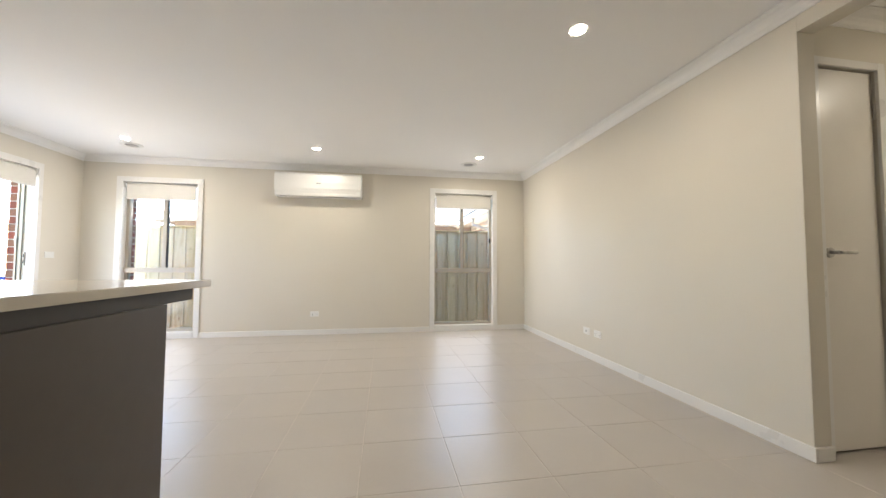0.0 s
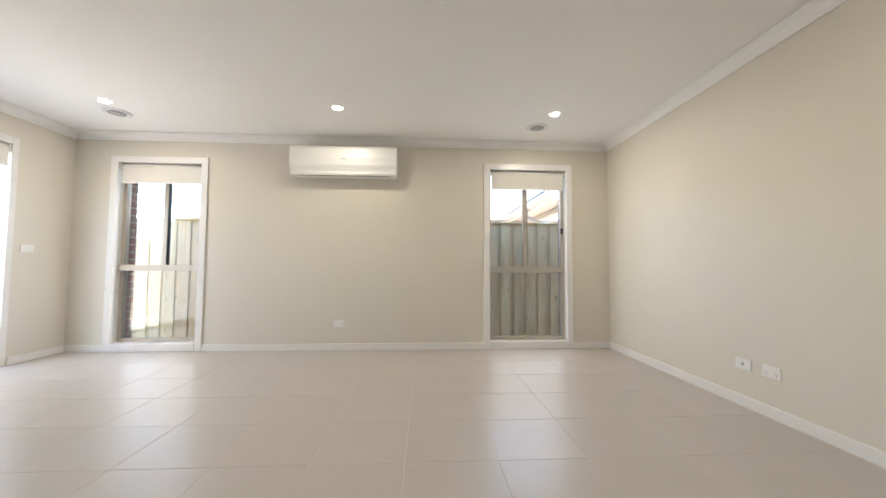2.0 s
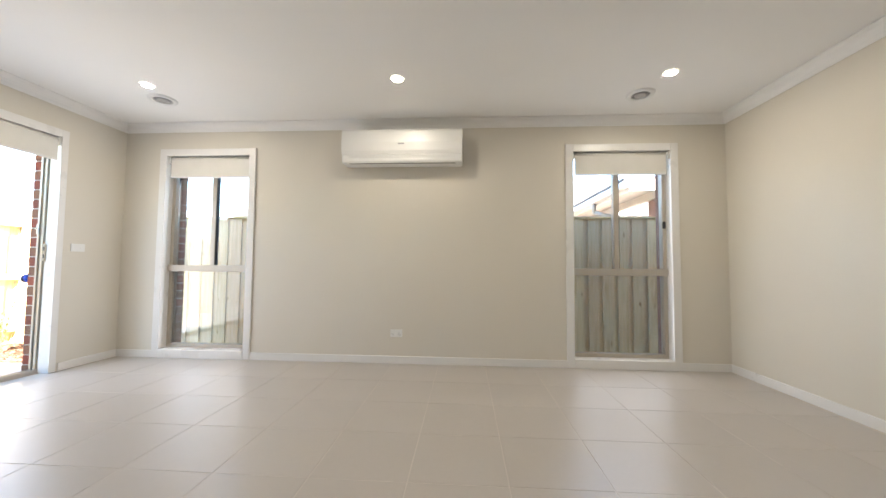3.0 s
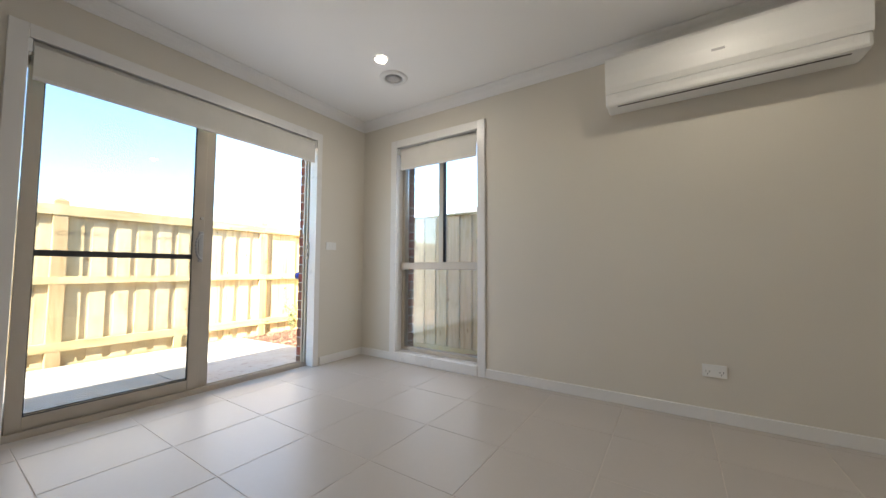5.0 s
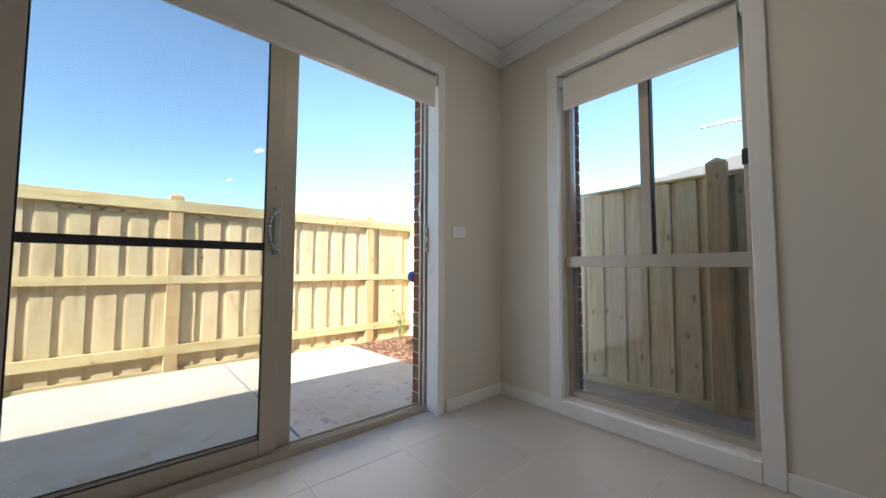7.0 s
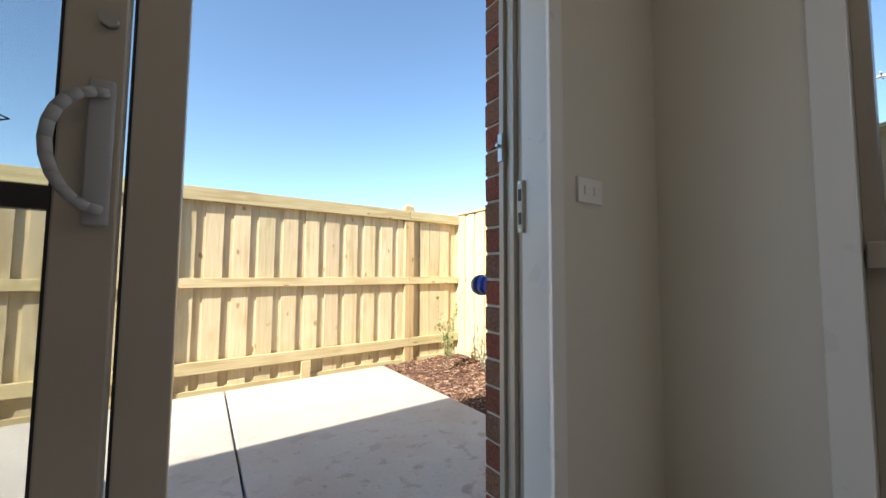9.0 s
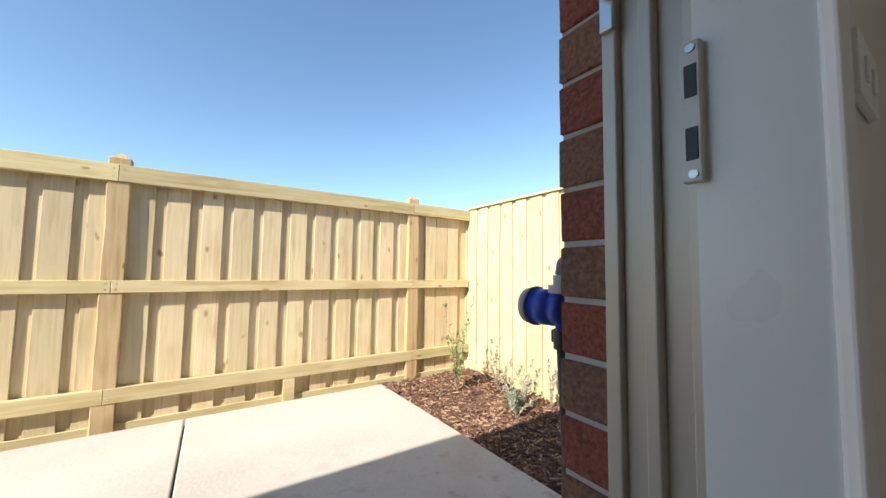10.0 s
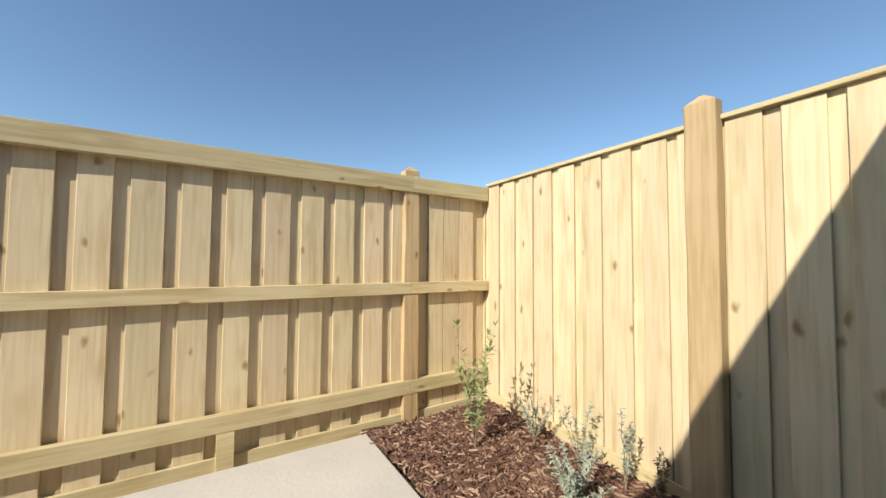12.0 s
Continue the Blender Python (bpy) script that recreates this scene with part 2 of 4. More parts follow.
SOIL = mat("bare_soil", (0.33, 0.245, 0.175), 0.95, spread=0.35, scale=1.2, fine=30, bump=0.4)
BARK = mat("bark_mulch", (0.105, 0.048, 0.028), 0.85, spread=0.5, scale=25, fine=80, bump=0.2)
LEAF = mat("grey_green_leaf", (0.34, 0.38, 0.29), 0.6, spread=0.35, scale=30, fine=90, bump=0.0)
LEAF_GREEN = mat("green_leaf", (0.27, 0.32, 0.13), 0.6, spread=0.35, scale=30, fine=90, bump=0.0)
LEAF_RUST = mat("rusty_leaf", (0.16, 0.10, 0.05), 0.6, spread=0.35, scale=30, fine=90, bump=0.0)
STEM = mat("stem", (0.28, 0.22, 0.15), 0.8, spread=0.2, scale=30)
BLUE = mat("blue_plastic", (0.02, 0.055, 0.38), 0.3, spread=0.08, fine=60, bump=0.004)
TAP = mat("purple_grey_tap", (0.20, 0.17, 0.22), 0.45, spread=0.15, scale=15, fine=70, bump=0.02)
ROOF = mat("grey_roof_tile", (0.15, 0.15, 0.15), 0.8, spread=0.2, scale=2, fine=20, bump=0.1)
ROOF_B = mat("brown_roof_tile", (0.19, 0.16, 0.145), 0.8, spread=0.2, scale=2, fine=20, bump=0.1)
RENDER = mat("far_brickwork", (0.26, 0.14, 0.10), 0.9, spread=0.2, scale=6, fine=40, bump=0.1)
RENDER_B = mat("pale_far_brickwork", (0.33, 0.27, 0.23), 0.9, spread=0.2, scale=6, fine=40, bump=0.1)
GUTTER = mat("gutter_steel", (0.55, 0.53, 0.50), 0.4, metal=0.2, spread=0.05)
LENS = glow("downlight_lens", (1.0, 0.9, 0.74), 9.0)


# ---- helpers for meshes ----
def box(bm, x0, x1, y0, y1, z0, z1, bevel=0.0):
    r = bmesh.ops.create_cube(bm, size=1.0)
    vs = r["verts"]
    bmesh.ops.scale(bm, verts=vs, vec=(abs(x1 - x0), abs(y1 - y0), abs(z1 - z0)))
    bmesh.ops.translate(bm, verts=vs, vec=((x0 + x1) / 2, (y0 + y1) / 2, (z0 + z1) / 2))
    if bevel:
        es = list({e for v in vs for e in v.link_edges})
        bmesh.ops.bevel(bm, geom=es, offset=bevel, segments=2, profile=0.5, affect="EDGES")
    return bm


def B(*a, **k):
    return box(bmesh.new(), *a, **k)


def cyl(bm, p, q, r, r2=None, seg=20):
    p, q = Vector(p), Vector(q)
    d = q - p
    m = Matrix.Translation((p + q) / 2) @ d.to_track_quat("Z", "Y").to_matrix().to_4x4()
    bmesh.ops.create_cone(bm, cap_ends=True, segments=seg, radius1=r, radius2=r if r2 is None else r2, depth=d.length, matrix=m)
    return bm


def C(*a, **k):
    return cyl(bmesh.new(), *a, **k)


def tube(bm, pts, r, seg=10):
    for a, c in zip(pts, pts[1:]):
        cyl(bm, a, c, r, seg=seg)
    for p in pts[1:-1]:
        bmesh.ops.create_uvsphere(bm, u_segments=seg, v_segments=6, radius=r, matrix=Matrix.Translation(p))
    return bm


def mesh_of(name, bm, material, smooth=False):
    me = bpy.data.meshes.new(name)
    bmesh.ops.recalc_face_normals(bm, faces=bm.faces)
    bm.to_mesh(me)
    bm.free()
    me.materials.append(material)
    if smooth:
        me.polygons.foreach_set("use_smooth", [len(p.vertices) <= 4 for p in me.polygons])
    return me


def part(name, bm, material, parent, label="", smooth=False):
    ob = new(name, mesh_of(name, bm, material, smooth))
    ob.parent = parent
    if label:
        tagged(ob, label)
    return ob


def solid(name, bm, material, label="", category="", smooth=False):
    """A piece of the setting."""
    return tagged(new(name, mesh_of(name, bm, material, smooth)), label, category, kind="structure")


def thing(name, label, category, at=(0, 0, 0), group="", kind=""):
    ob = new(name)
    ob.empty_display_size = 0.1
    ob.location = at
    return tagged(ob, label, category, group, kind)


# ---- the room's shell ----
bm = B(XL - 0.09, XL, YS, DOOR_Y0 - 0.02, 0, CEIL)
box(bm, XL - 0.09, XL, DOOR_Y1 + 0.02, YB + 0.09, 0, CEIL)
box(bm, XL - 0.09, XL, DOOR_Y0 - 0.02, DOOR_Y1 + 0.02, DOOR_TOP + 0.02, CEIL)
solid("wall_west", bm, PAINT, "beige painted plaster wall around the sliding door", "wall")

bm = bmesh.new()
edges = [XL, WIN_L[0] - 0.02, WIN_L[1] + 0.02, WIN_R[0] - 0.02, WIN_R[1] + 0.02, XR + 0.1]
for a, b in ((0, 1), (2, 3), (4, 5)):
    box(bm, edges[a], edges[b], YB, YB + 0.09, 0, CEIL)
for w in (WIN_L, WIN_R):
    box(bm, w[0] - 0.02, w[1] + 0.02, YB, YB + 0.09, 0, WIN_Z0 - 0.02)
    box(bm, w[0] - 0.02, w[1] + 0.02, YB, YB + 0.09, WIN_Z1 + 0.02, CEIL)
solid("wall_north", bm, PAINT, "beige painted plaster wall with two tall windows", "wall")

bm = B(XR, XR + 0.11, HALL_Y, YB, 0, CEIL, bevel=0.004)
box(bm, XR, XR + 0.11, YS, 0.1, 0, CEIL)
box(bm, XR, XR + 0.11, 0.1, HALL_Y, HALL_HEAD, CEIL)
solid("wall_east", bm, PAINT, "long beige painted plaster wall ending at a hall opening", "wall")
solid("wall_south", B(XL - 0.09, 4.4, YS - 0.1, YS, 0, CEIL), PAINT, "beige painted plaster wall behind the kitchen", "wall")

CUP = (2.43, 2.83, 2.08)                       # cupboard door in the hall: two sides and head
bm = B(XR + 0.11, CUP[0] - 0.01, HALL_Y + 0.03, HALL_Y + 0.12, 0, CEIL)
box(bm, CUP[1] + 0.01, 4.4, HALL_Y + 0.03, HALL_Y + 0.12, 0, CEIL)
box(bm, CUP[0] - 0.01, CUP[1] + 0.01, HALL_Y + 0.03, HALL_Y + 0.12, CUP[2] + 0.01, CEIL)
box(bm, 4.3, 4.4, -0.1, HALL_Y + 0.03, 0, CEIL)
box(bm, XR + 0.11, 4.3, -0.1, 0.0, 0, CEIL)
for x in (CUP[0] - 0.05, CUP[1] + 0.01):
    box(bm, x, x + 0.04, HALL_Y + 0.12, HALL_Y + 0.4, 0, CEIL)
box(bm, CUP[0] - 0.05, CUP[1] + 0.05, HALL_Y + 0.4, HALL_Y + 0.45, 0, CEIL)
solid("wall_hall", bm, PAINT, "beige painted plaster walls of the side hall", "wall")

solid("ceiling", B(XL - 0.09, 4.4, YS - 0.1, YB + 0.09, CEIL, CEIL + 0.1), CEILING, "flat off-white painted plaster ceiling", "ceiling")
floor = solid("floor", B(XL - 0.09, 4.4, YS - 0.1, YB + 0.09, -0.25, -0.0015), GROUT, "large square beige porcelain floor tiles with pale grout", "floor")


def cove(name, p, q, inward):
    """Curved plaster cornice between two points at ceiling height."""
    bm = bmesh.new()
    prof = [(0.0, 0.078), (0.008, 0.078), (0.010, 0.070)]
    prof += [(0.075 - 0.062 * math.cos(a), 0.075 - 0.062 * math.sin(a)) for a in [radians(v) for v in (8, 25, 45, 65, 82)]]
    prof += [(0.072, 0.010), (0.080, 0.008), (0.080, 0.0), (0.0, 0.0)]
    rings = []
    for e in (Vector(p), Vector(q)):
        rings.append([bm.verts.new(e + Vector(inward) * u + Vector((0, 0, -w))) for u, w in prof])
    k = len(prof)
    for i in range(k):
        bm.faces.new((rings[0][i], rings[0][(i + 1) % k], rings[1][(i + 1) % k], rings[1][i]))
    for r in rings:
        bm.faces.new(r)
    solid(name, bm, CEILING, "white coved plaster cornice", "cornice")


C0 = CEIL - 0.001
cove("trim_cornice_north", (XL, YB, C0), (XR, YB, C0), (0, -1, 0))
cove("trim_cornice_west", (XL, YS, C0), (XL, YB, C0), (1, 0, 0))
cove("trim_cornice_east", (XR, YS, C0), (XR, YB, C0), (-1, 0, 0))
cove("trim_cornice_hall", (XR + 0.11, HALL_Y + 0.03, C0), (4.3, HALL_Y + 0.03, C0), (0, -1, 0))

ARCH = 0.067                                   # width of the architraves
runs = [
    ("north", (XL, YB, WIN_L[0] - ARCH, 0)), ("north", (WIN_L[1] + ARCH, YB, WIN_R[0] - ARCH, 0)), ("north", (WIN_R[1] + ARCH, YB, XR, 0)),
]
for i, (_, (x0, y, x1, _z)) in enumerate(runs):
    solid("baseboard", B(x0, x1, y - 0.014, y, 0, 0.072, bevel=0.003), WHITE, "white painted timber skirting", "skirting")
for y0, y1 in ((YS, DOOR_Y0 - ARCH), (DOOR_Y1 + ARCH, YB - 0.014)):
    solid("baseboard", B(XL, XL + 0.014, y0, y1, 0, 0.072, bevel=0.003), WHITE, "white painted timber skirting", "skirting")
bm = B(XR - 0.014, XR, HALL_Y - 0.014, YB - 0.014, 0, 0.072, bevel=0.003)
box(bm, XR, XR + 0.11, HALL_Y - 0.014, HALL_Y, 0, 0.072, bevel=0.003)
solid("baseboard", bm, WHITE, "white painted timber skirting along the long wall", "skirting")


# ---- windows ----
def window(name, x0, x1, mull, label):
    w = thing(name, label, "window", ((x0 + x1) / 2, YB, 0), kind="structure")
    w.location = (0, 0, 0)
    t = YB - 0.018
    part("architrave", B(x0 - ARCH, x0 + 0.004, t, YB, 0.0, WIN_Z1 + ARCH, bevel=0.003), WHITE, w)
    part("architrave", B(x1 - 0.004, x1 + ARCH, t, YB, 0.0, WIN_Z1 + ARCH, bevel=0.003), WHITE, w)
    part("architrave", B(x0 + 0.004, x1 - 0.004, t + 0.001, YB, WIN_Z1 - 0.004, WIN_Z1 + ARCH, bevel=0.003), WHITE, w)
    part("window_sill", B(x0 + 0.004, x1 - 0.004, t - 0.006, YB, 0.0, WIN_Z0, bevel=0.004), WHITE, w)
    bm = B(x0 - 0.018, x0, YB, YB + 0.115, WIN_Z0, WIN_Z1)
    box(bm, x1, x1 + 0.018, YB, YB + 0.115, WIN_Z0, WIN_Z1)
    box(bm, x0 - 0.018, x1 + 0.018, YB, YB + 0.115, WIN_Z1, WIN_Z1 + 0.018)
    box(bm, x0 - 0.018, x1 + 0.018, YB, YB + 0.115, WIN_Z0 - 0.018, WIN_Z0)
    part("reveal", bm, WHITE, w)
    f0, f1 = YB + 0.085, YB + 0.15
    fr = 0.034
    bm = B(x0, x0 + fr, f0, f1, WIN_Z0, WIN_Z1, bevel=0.002)
    box(bm, x1 - fr, x1, f0, f1, WIN_Z0, WIN_Z1, bevel=0.002)
    box(bm, x0 + fr, x1 - fr, f0, f1, WIN_Z1 - fr, WIN_Z1, bevel=0.002)
    box(bm, x0 + fr, x1 - fr, f0, f1, WIN_Z0, WIN_Z0 + fr, bevel=0.002)
    frame_ob = part("window_frame", bm, ALU, w, "beige powder-coated aluminium frame")
    part("transom", B(x0 + 0.006, x1 - 0.006, f0 - 0.028, f1, 0.872, 0.938, bevel=0.003), ALU, w)
    part("mullion", B(mull - 0.024, mull + 0.024, f0 + 0.004, f1 - 0.006, 0.938, WIN_Z1 - fr, bevel=0.002), ALU, w)
    part("seal", B(mull + 0.024, mull + 0.03, f0 + 0.012, f1 - 0.01, 0.938, WIN_Z1 - fr), DARK, w)
    for a, b, z0, z1, y in ((x0 + fr, x1 - fr, WIN_Z0 + fr, 0.872, f0 + 0.03), (x0 + fr, mull - 0.024, 0.938, WIN_Z1 - fr, f0 + 0.045),
                            (mull + 0.03, x1 - fr, 0.938, WIN_Z1 - fr, f0 + 0.025)):
        pane = part("pane", B(a, b, y, y + 0.005, z0, z1), CLEAR, w)
        pane.visible_shadow = False
    bm = B(x1 - fr - 0.004, x1 - fr + 0.022, f0 - 0.016, f0 + 0.002, 1.33, 1.40, bevel=0.004)
    part("latch", bm, DARK, w, "small black sash latch")
    return w


window("window_1", *WIN_L, -2.835, "tall white-trimmed window with beige aluminium sliding sash above a fixed pane")
window("window_2", *WIN_R, 1.293, "tall white-trimmed window with beige aluminium sliding sash above a fixed pane")


def blind(x0, x1):
    w = thing("roller_blind", "off-white fabric roller blind, rolled nearly up in the window", "blind", group="roller blinds")
    y = YB + 0.045
    part("roller", C((x0 + 0.025, y, 2.046), (x1 - 0.02, y, 2.046), 0.026), FABRIC, w, smooth=True)
    part("fabric", B(x0 + 0.03, x1 - 0.026, y - 0.028, y - 0.0265, 1.86, 2.038), FABRIC, w)
    part("bottom_rail", B(x0 + 0.03, x1 - 0.026, y - 0.034, y - 0.021, 1.845, 1.864, bevel=0.003), WHITE, w)
    part("bracket", B(x0 + 0.002, x0 + 0.022, y - 0.03, y + 0.03, 2.0, 2.07, bevel=0.003), PLASTIC, w)
    part("bracket", B(x1 - 0.018, x1 - 0.002, y - 0.03, y + 0.03, 2.0, 2.07, bevel=0.003), PLASTIC, w)


blind(*WIN_L)
blind(*WIN_R)

# ---- sliding door ----
door = thing("door_1", "open beige aluminium sliding glass door in white trim, slid back to let you out", "sliding door", kind="structure")
t = XL + 0.012
part("architrave", B(XL, t, DOOR_Y0 - ARCH, DOOR_Y0 + 0.004, 0, DOOR_TOP + ARCH, bevel=0.003), WHITE, door)
part("architrave", B(XL, t, DOOR_Y1 - 0.004, DOOR_Y1 + 0.05, 0, DOOR_TOP + ARCH, bevel=0.003), WHITE, door)
part("architrave", B(XL, t - 0.001, DOOR_Y0 + 0.004, DOOR_Y1 - 0.004, DOOR_TOP - 0.004, DOOR_TOP + ARCH, bevel=0.003), WHITE, door)
R0 = XL - 0.093
bm = B(R0, XL, DOOR_Y0 - 0.018, DOOR_Y0, 0, DOOR_TOP)
box(bm, R0, XL, DOOR_Y1, DOOR_Y1 + 0.019, 0, DOOR_TOP)
box(bm, R0, XL, DOOR_Y0 - 0.018, DOOR_Y1 + 0.018, DOOR_TOP, DOOR_TOP + 0.018)
part("reveal", bm, WHITE, door)
F0, F1 = R0 - 0.118, R0
bm = bmesh.new()
for s, y in ((1, DOOR_Y0 - 0.066), (-1, DOOR_Y1 + 0.052)):
    for k, (a, b, d) in enumerate(((F1 - 0.018, F1, 0.030), (F1 - 0.05, F1 - 0.018, 0.018), (F1 - 0.066, F1 - 0.05, 0.034),
                                   (F1 - 0.098, F1 - 0.066, 0.018), (F0, F1 - 0.098, 0.030))):
        box(bm, a, b, y, y + s * d, 0.0, DOOR_TOP, bevel=0.002)
box(bm, F0, F1, DOOR_Y0, DOOR_Y1, DOOR_TOP - 0.045, DOOR_TOP)
box(bm, F0, F1, DOOR_Y0, DOOR_Y1, -0.02, 0.014)
for x in (F1 - 0.042, F1 - 0.086):
    box(bm, x - 0.003, x + 0.003, DOOR_Y0, DOOR_Y1, 0.014, 0.028)
box(bm, F1 - 0.006, F1, DOOR_Y0, DOOR_Y1, 0.014, 0.036)
part("door_frame", bm, ALU, door, "beige powder-coated aluminium frame with tracks")
part("doorstep", B(OUT_W - 0.005, F0, DOOR_Y0, DOOR_Y1 + 0.03, -0.11, -0.022), MORTAR, door)


def leaf(x, y0, y1, rail, name, left=0.062, right=0.058):
    bm = B(x - 0.016, x + 0.016, y0, y0 + left, 0.03, DOOR_TOP - 0.03, bevel=0.003)
    box(bm, x - 0.016, x + 0.016, y1 - right, y1, 0.03, DOOR_TOP - 0.03, bevel=0.003)
    box(bm, x - 0.015, x + 0.015, y0 + left, y1 - right, 0.03, 0.10, bevel=0.002)
    box(bm, x - 0.015, x + 0.015, y0 + left, y1 - right, DOOR_TOP - 0.09, DOOR_TOP - 0.03, bevel=0.002)
    p = part(name, bm, ALU, door, "aluminium-framed glass panel")
    g = part("pane", B(x - 0.003, x + 0.003, y0 + left, y1 - right, 0.10, DOOR_TOP - 0.09), PANE, p)
    g.visible_shadow = False
    part("gasket", B(x + 0.003, x + 0.009, y0 + left, y0 + left + 0.005, 0.10, DOOR_TOP - 0.09), DARK, p)
    part("gasket", B(x + 0.003, x + 0.009, y1 - right - 0.005, y1 - right, 0.10, DOOR_TOP - 0.09), DARK, p)
    part("gasket", B(x + 0.003, x + 0.009, y0 + left + 0.005, y1 - right - 0.005, 0.10, 0.105), DARK, p)
    if rail:
        part("mid_rail", B(x - 0.014, x + 0.014, y0 + left, y1 - right, 0.940, 0.974, bevel=0.002), DARK, p, "dark bar across the glass")
    return p


sliding = leaf(F1 - 0.042, 2.838, 3.706, True, "sliding_panel", 0.060, 0.070)
fixed = leaf(F1 - 0.086, 2.738, 3.782, False, "fixed_panel", 0.045, 0.072)
hx = F1 - 0.026
bm = B(hx, hx + 0.012, 3.668, 3.698, 0.92, 1.14, bevel=0.004)
arc = [(hx + 0.012 + 0.034 * math.sin(a), 3.690 - 0.052 * math.sin(a), 1.030 + 0.088 * math.cos(a)) for a in [radians(v) for v in range(0, 181, 15)]]
tube(bm, arc, 0.0075)
part("handle", bm, GREY, door, "grey D-shaped pull handle", smooth=True)
part("lock", C((hx, 3.685, 1.235), (hx + 0.012, 3.685, 1.235), 0.011), STEEL, door, "small round key lock", smooth=True)
bm = bmesh.new()
for base in (2.98, 3.34):
    for k in range(4):
        y = base + 0.055 * k
        for s in (1, -1):
            for a, c in (((y, 0), (y + 0.035, s * 0.014)), ((y + 0.035, s * 0.014), (y + 0.07, 0))):
                tube(bm, [(F1 - 0.081, a[0], 1.075 + a[1]), (F1 - 0.081, c[0], 1.075 + c[1])], 0.0012, 4)
part("safety_marking", bm, DARK, door, "thin dark diamond chain marked on the glass")
kx = F1 + 0.002
ky = DOOR_Y1 - 0.001
bm = B(kx - 0.011, kx + 0.009, ky - 0.010, ky + 0.002, 0.965, 1.115, bevel=0.002)
strike = part("strike_plate", bm, ALU, door, "beige lock keeper screwed to the jamb")
for z in (1.005, 1.072):
    part("slot", B(kx - 0.006, kx + 0.005, ky - 0.0115, ky - 0.0098, z - 0.017, z + 0.017), DARK, strike)
for z in (0.973, 1.107):
    part("screw", C((kx, ky - 0.0098, z), (kx, ky - 0.0118, z), 0.0045, seg=10), STEEL, strike)
kx = F0 + 0.012
catch = part("catch", B(kx - 0.010, kx + 0.010, DOOR_Y1 + 0.014, DOOR_Y1 + 0.022, 1.20, 1.29, bevel=0.002), STEEL, door, "bright steel screen door catch")
part("bolt", C((kx, DOOR_Y1 + 0.014, 1.25), (kx, DOOR_Y1, 1.25), 0.006, seg=10), STEEL, catch)

w = thing("roller_blind", "wide off-white fabric roller blind, rolled nearly up over the sliding door", "blind", group="roller blinds")
bx = XL - 0.032
part("roller", C((bx, DOOR_Y0 + 0.02, 2.031), (bx, DOOR_Y1 - 0.02, 2.031), 0.027), FABRIC, w, smooth=True)
part("fabric", B(bx + 0.026, bx + 0.0275, DOOR_Y0 + 0.025, DOOR_Y1 - 0.022, 1.862, 2.025), FABRIC, w)
part("bottom_rail", B(bx + 0.02, bx + 0.033, DOOR_Y0 + 0.025, DOOR_Y1 - 0.022, 1.845, 1.866, bevel=0.003), WHITE, w)
for y in (DOOR_Y0 + 0.002, DOOR_Y1 - 0.018):
    part("bracket", B(bx - 0.03, bx + 0.03, y, y + 0.016, 1.985, 2.058, bevel=0.003), PLASTIC, w)

# ---- hall cupboard door ----
d2 = thing("door_2", "closed flush cream-white cupboard door with satin lever handle", "door", kind="structure")
yd = HALL_Y + 0.03
part("door_leaf", B(CUP[0], CUP[1], yd + 0.012, yd + 0.047, 0.012, CUP[2], bevel=0.002), DOORWHITE, d2)
part("architrave", B(CUP[0] - 0.05, CUP[0] - 0.006, yd - 0.016, yd, 0, CUP[2] + 0.05, bevel=0.003), WHITE, d2)
part("architrave", B(CUP[1] + 0.006, CUP[1] + 0.06, yd - 0.016, yd, 0, CUP[2] + 0.05, bevel=0.003), WHITE, d2)
part("architrave", B(CUP[0] - 0.006, CUP[1] + 0.006, yd - 0.015, yd, CUP[2] + 0.006, CUP[2] + 0.05, bevel=0.003), WHITE, d2)
bm = C((CUP[0] + 0.05, yd + 0.012, 1.06), (CUP[0] + 0.05, yd + 0.002, 1.06), 0.027)
cyl(bm, (CUP[0] + 0.05, yd + 0.002, 1.06), (CUP[0] + 0.05, yd - 0.035, 1.06), 0.010)
tube(bm, [(CUP[0] + 0.05, yd - 0.035, 1.06), (CUP[0] + 0.08, yd - 0.038, 1.06), (CUP[0] + 0.165, yd - 0.032, 1.06)], 0.009)
part("lever_handle", bm, STEEL, d2, "satin steel lever handle on a round rose", smooth=True)
for z in (0.25, 1.86):
    part("hinge", C((CUP[1] + 0.003, yd + 0.004, z - 0.045), (CUP[1] + 0.003, yd + 0.004, z + 0.045), 0.007, seg=10), STEEL, d2)

# ---- kitchen bench ----
bench = thing("island_bench", "dark wood-grain laminate island bench end beneath a stone top", "kitchen bench")
BX = -0.405
part("end_panel", B(BX - 0.02, BX - 0.002, 0.16, 0.895, 0.0, 0.888, bevel=0.0015), LAMINATE, bench)
part("body", B(-2.6, BX - 0.02, 0.18, 0.80, 0.1, 0.88), LAMINATE, bench)
part("kickboard", B(-2.6, BX - 0.02, 0.22, 0.76, 0.0, 0.1), CARCASS, bench)
part("support_rail", B(-2.6, BX - 0.008, 0.16, 1.02, 0.888, 0.92), CARCASS, bench, "dark packing rail under the top")
top = thing("benchtop", "pale beige polished stone benchtop with overhang", "benchtop")
part("slab", B(-2.65, BX + 0.01, 0.12, 1.085, 0.92, 0.94, bevel=0.002), STONE, top)

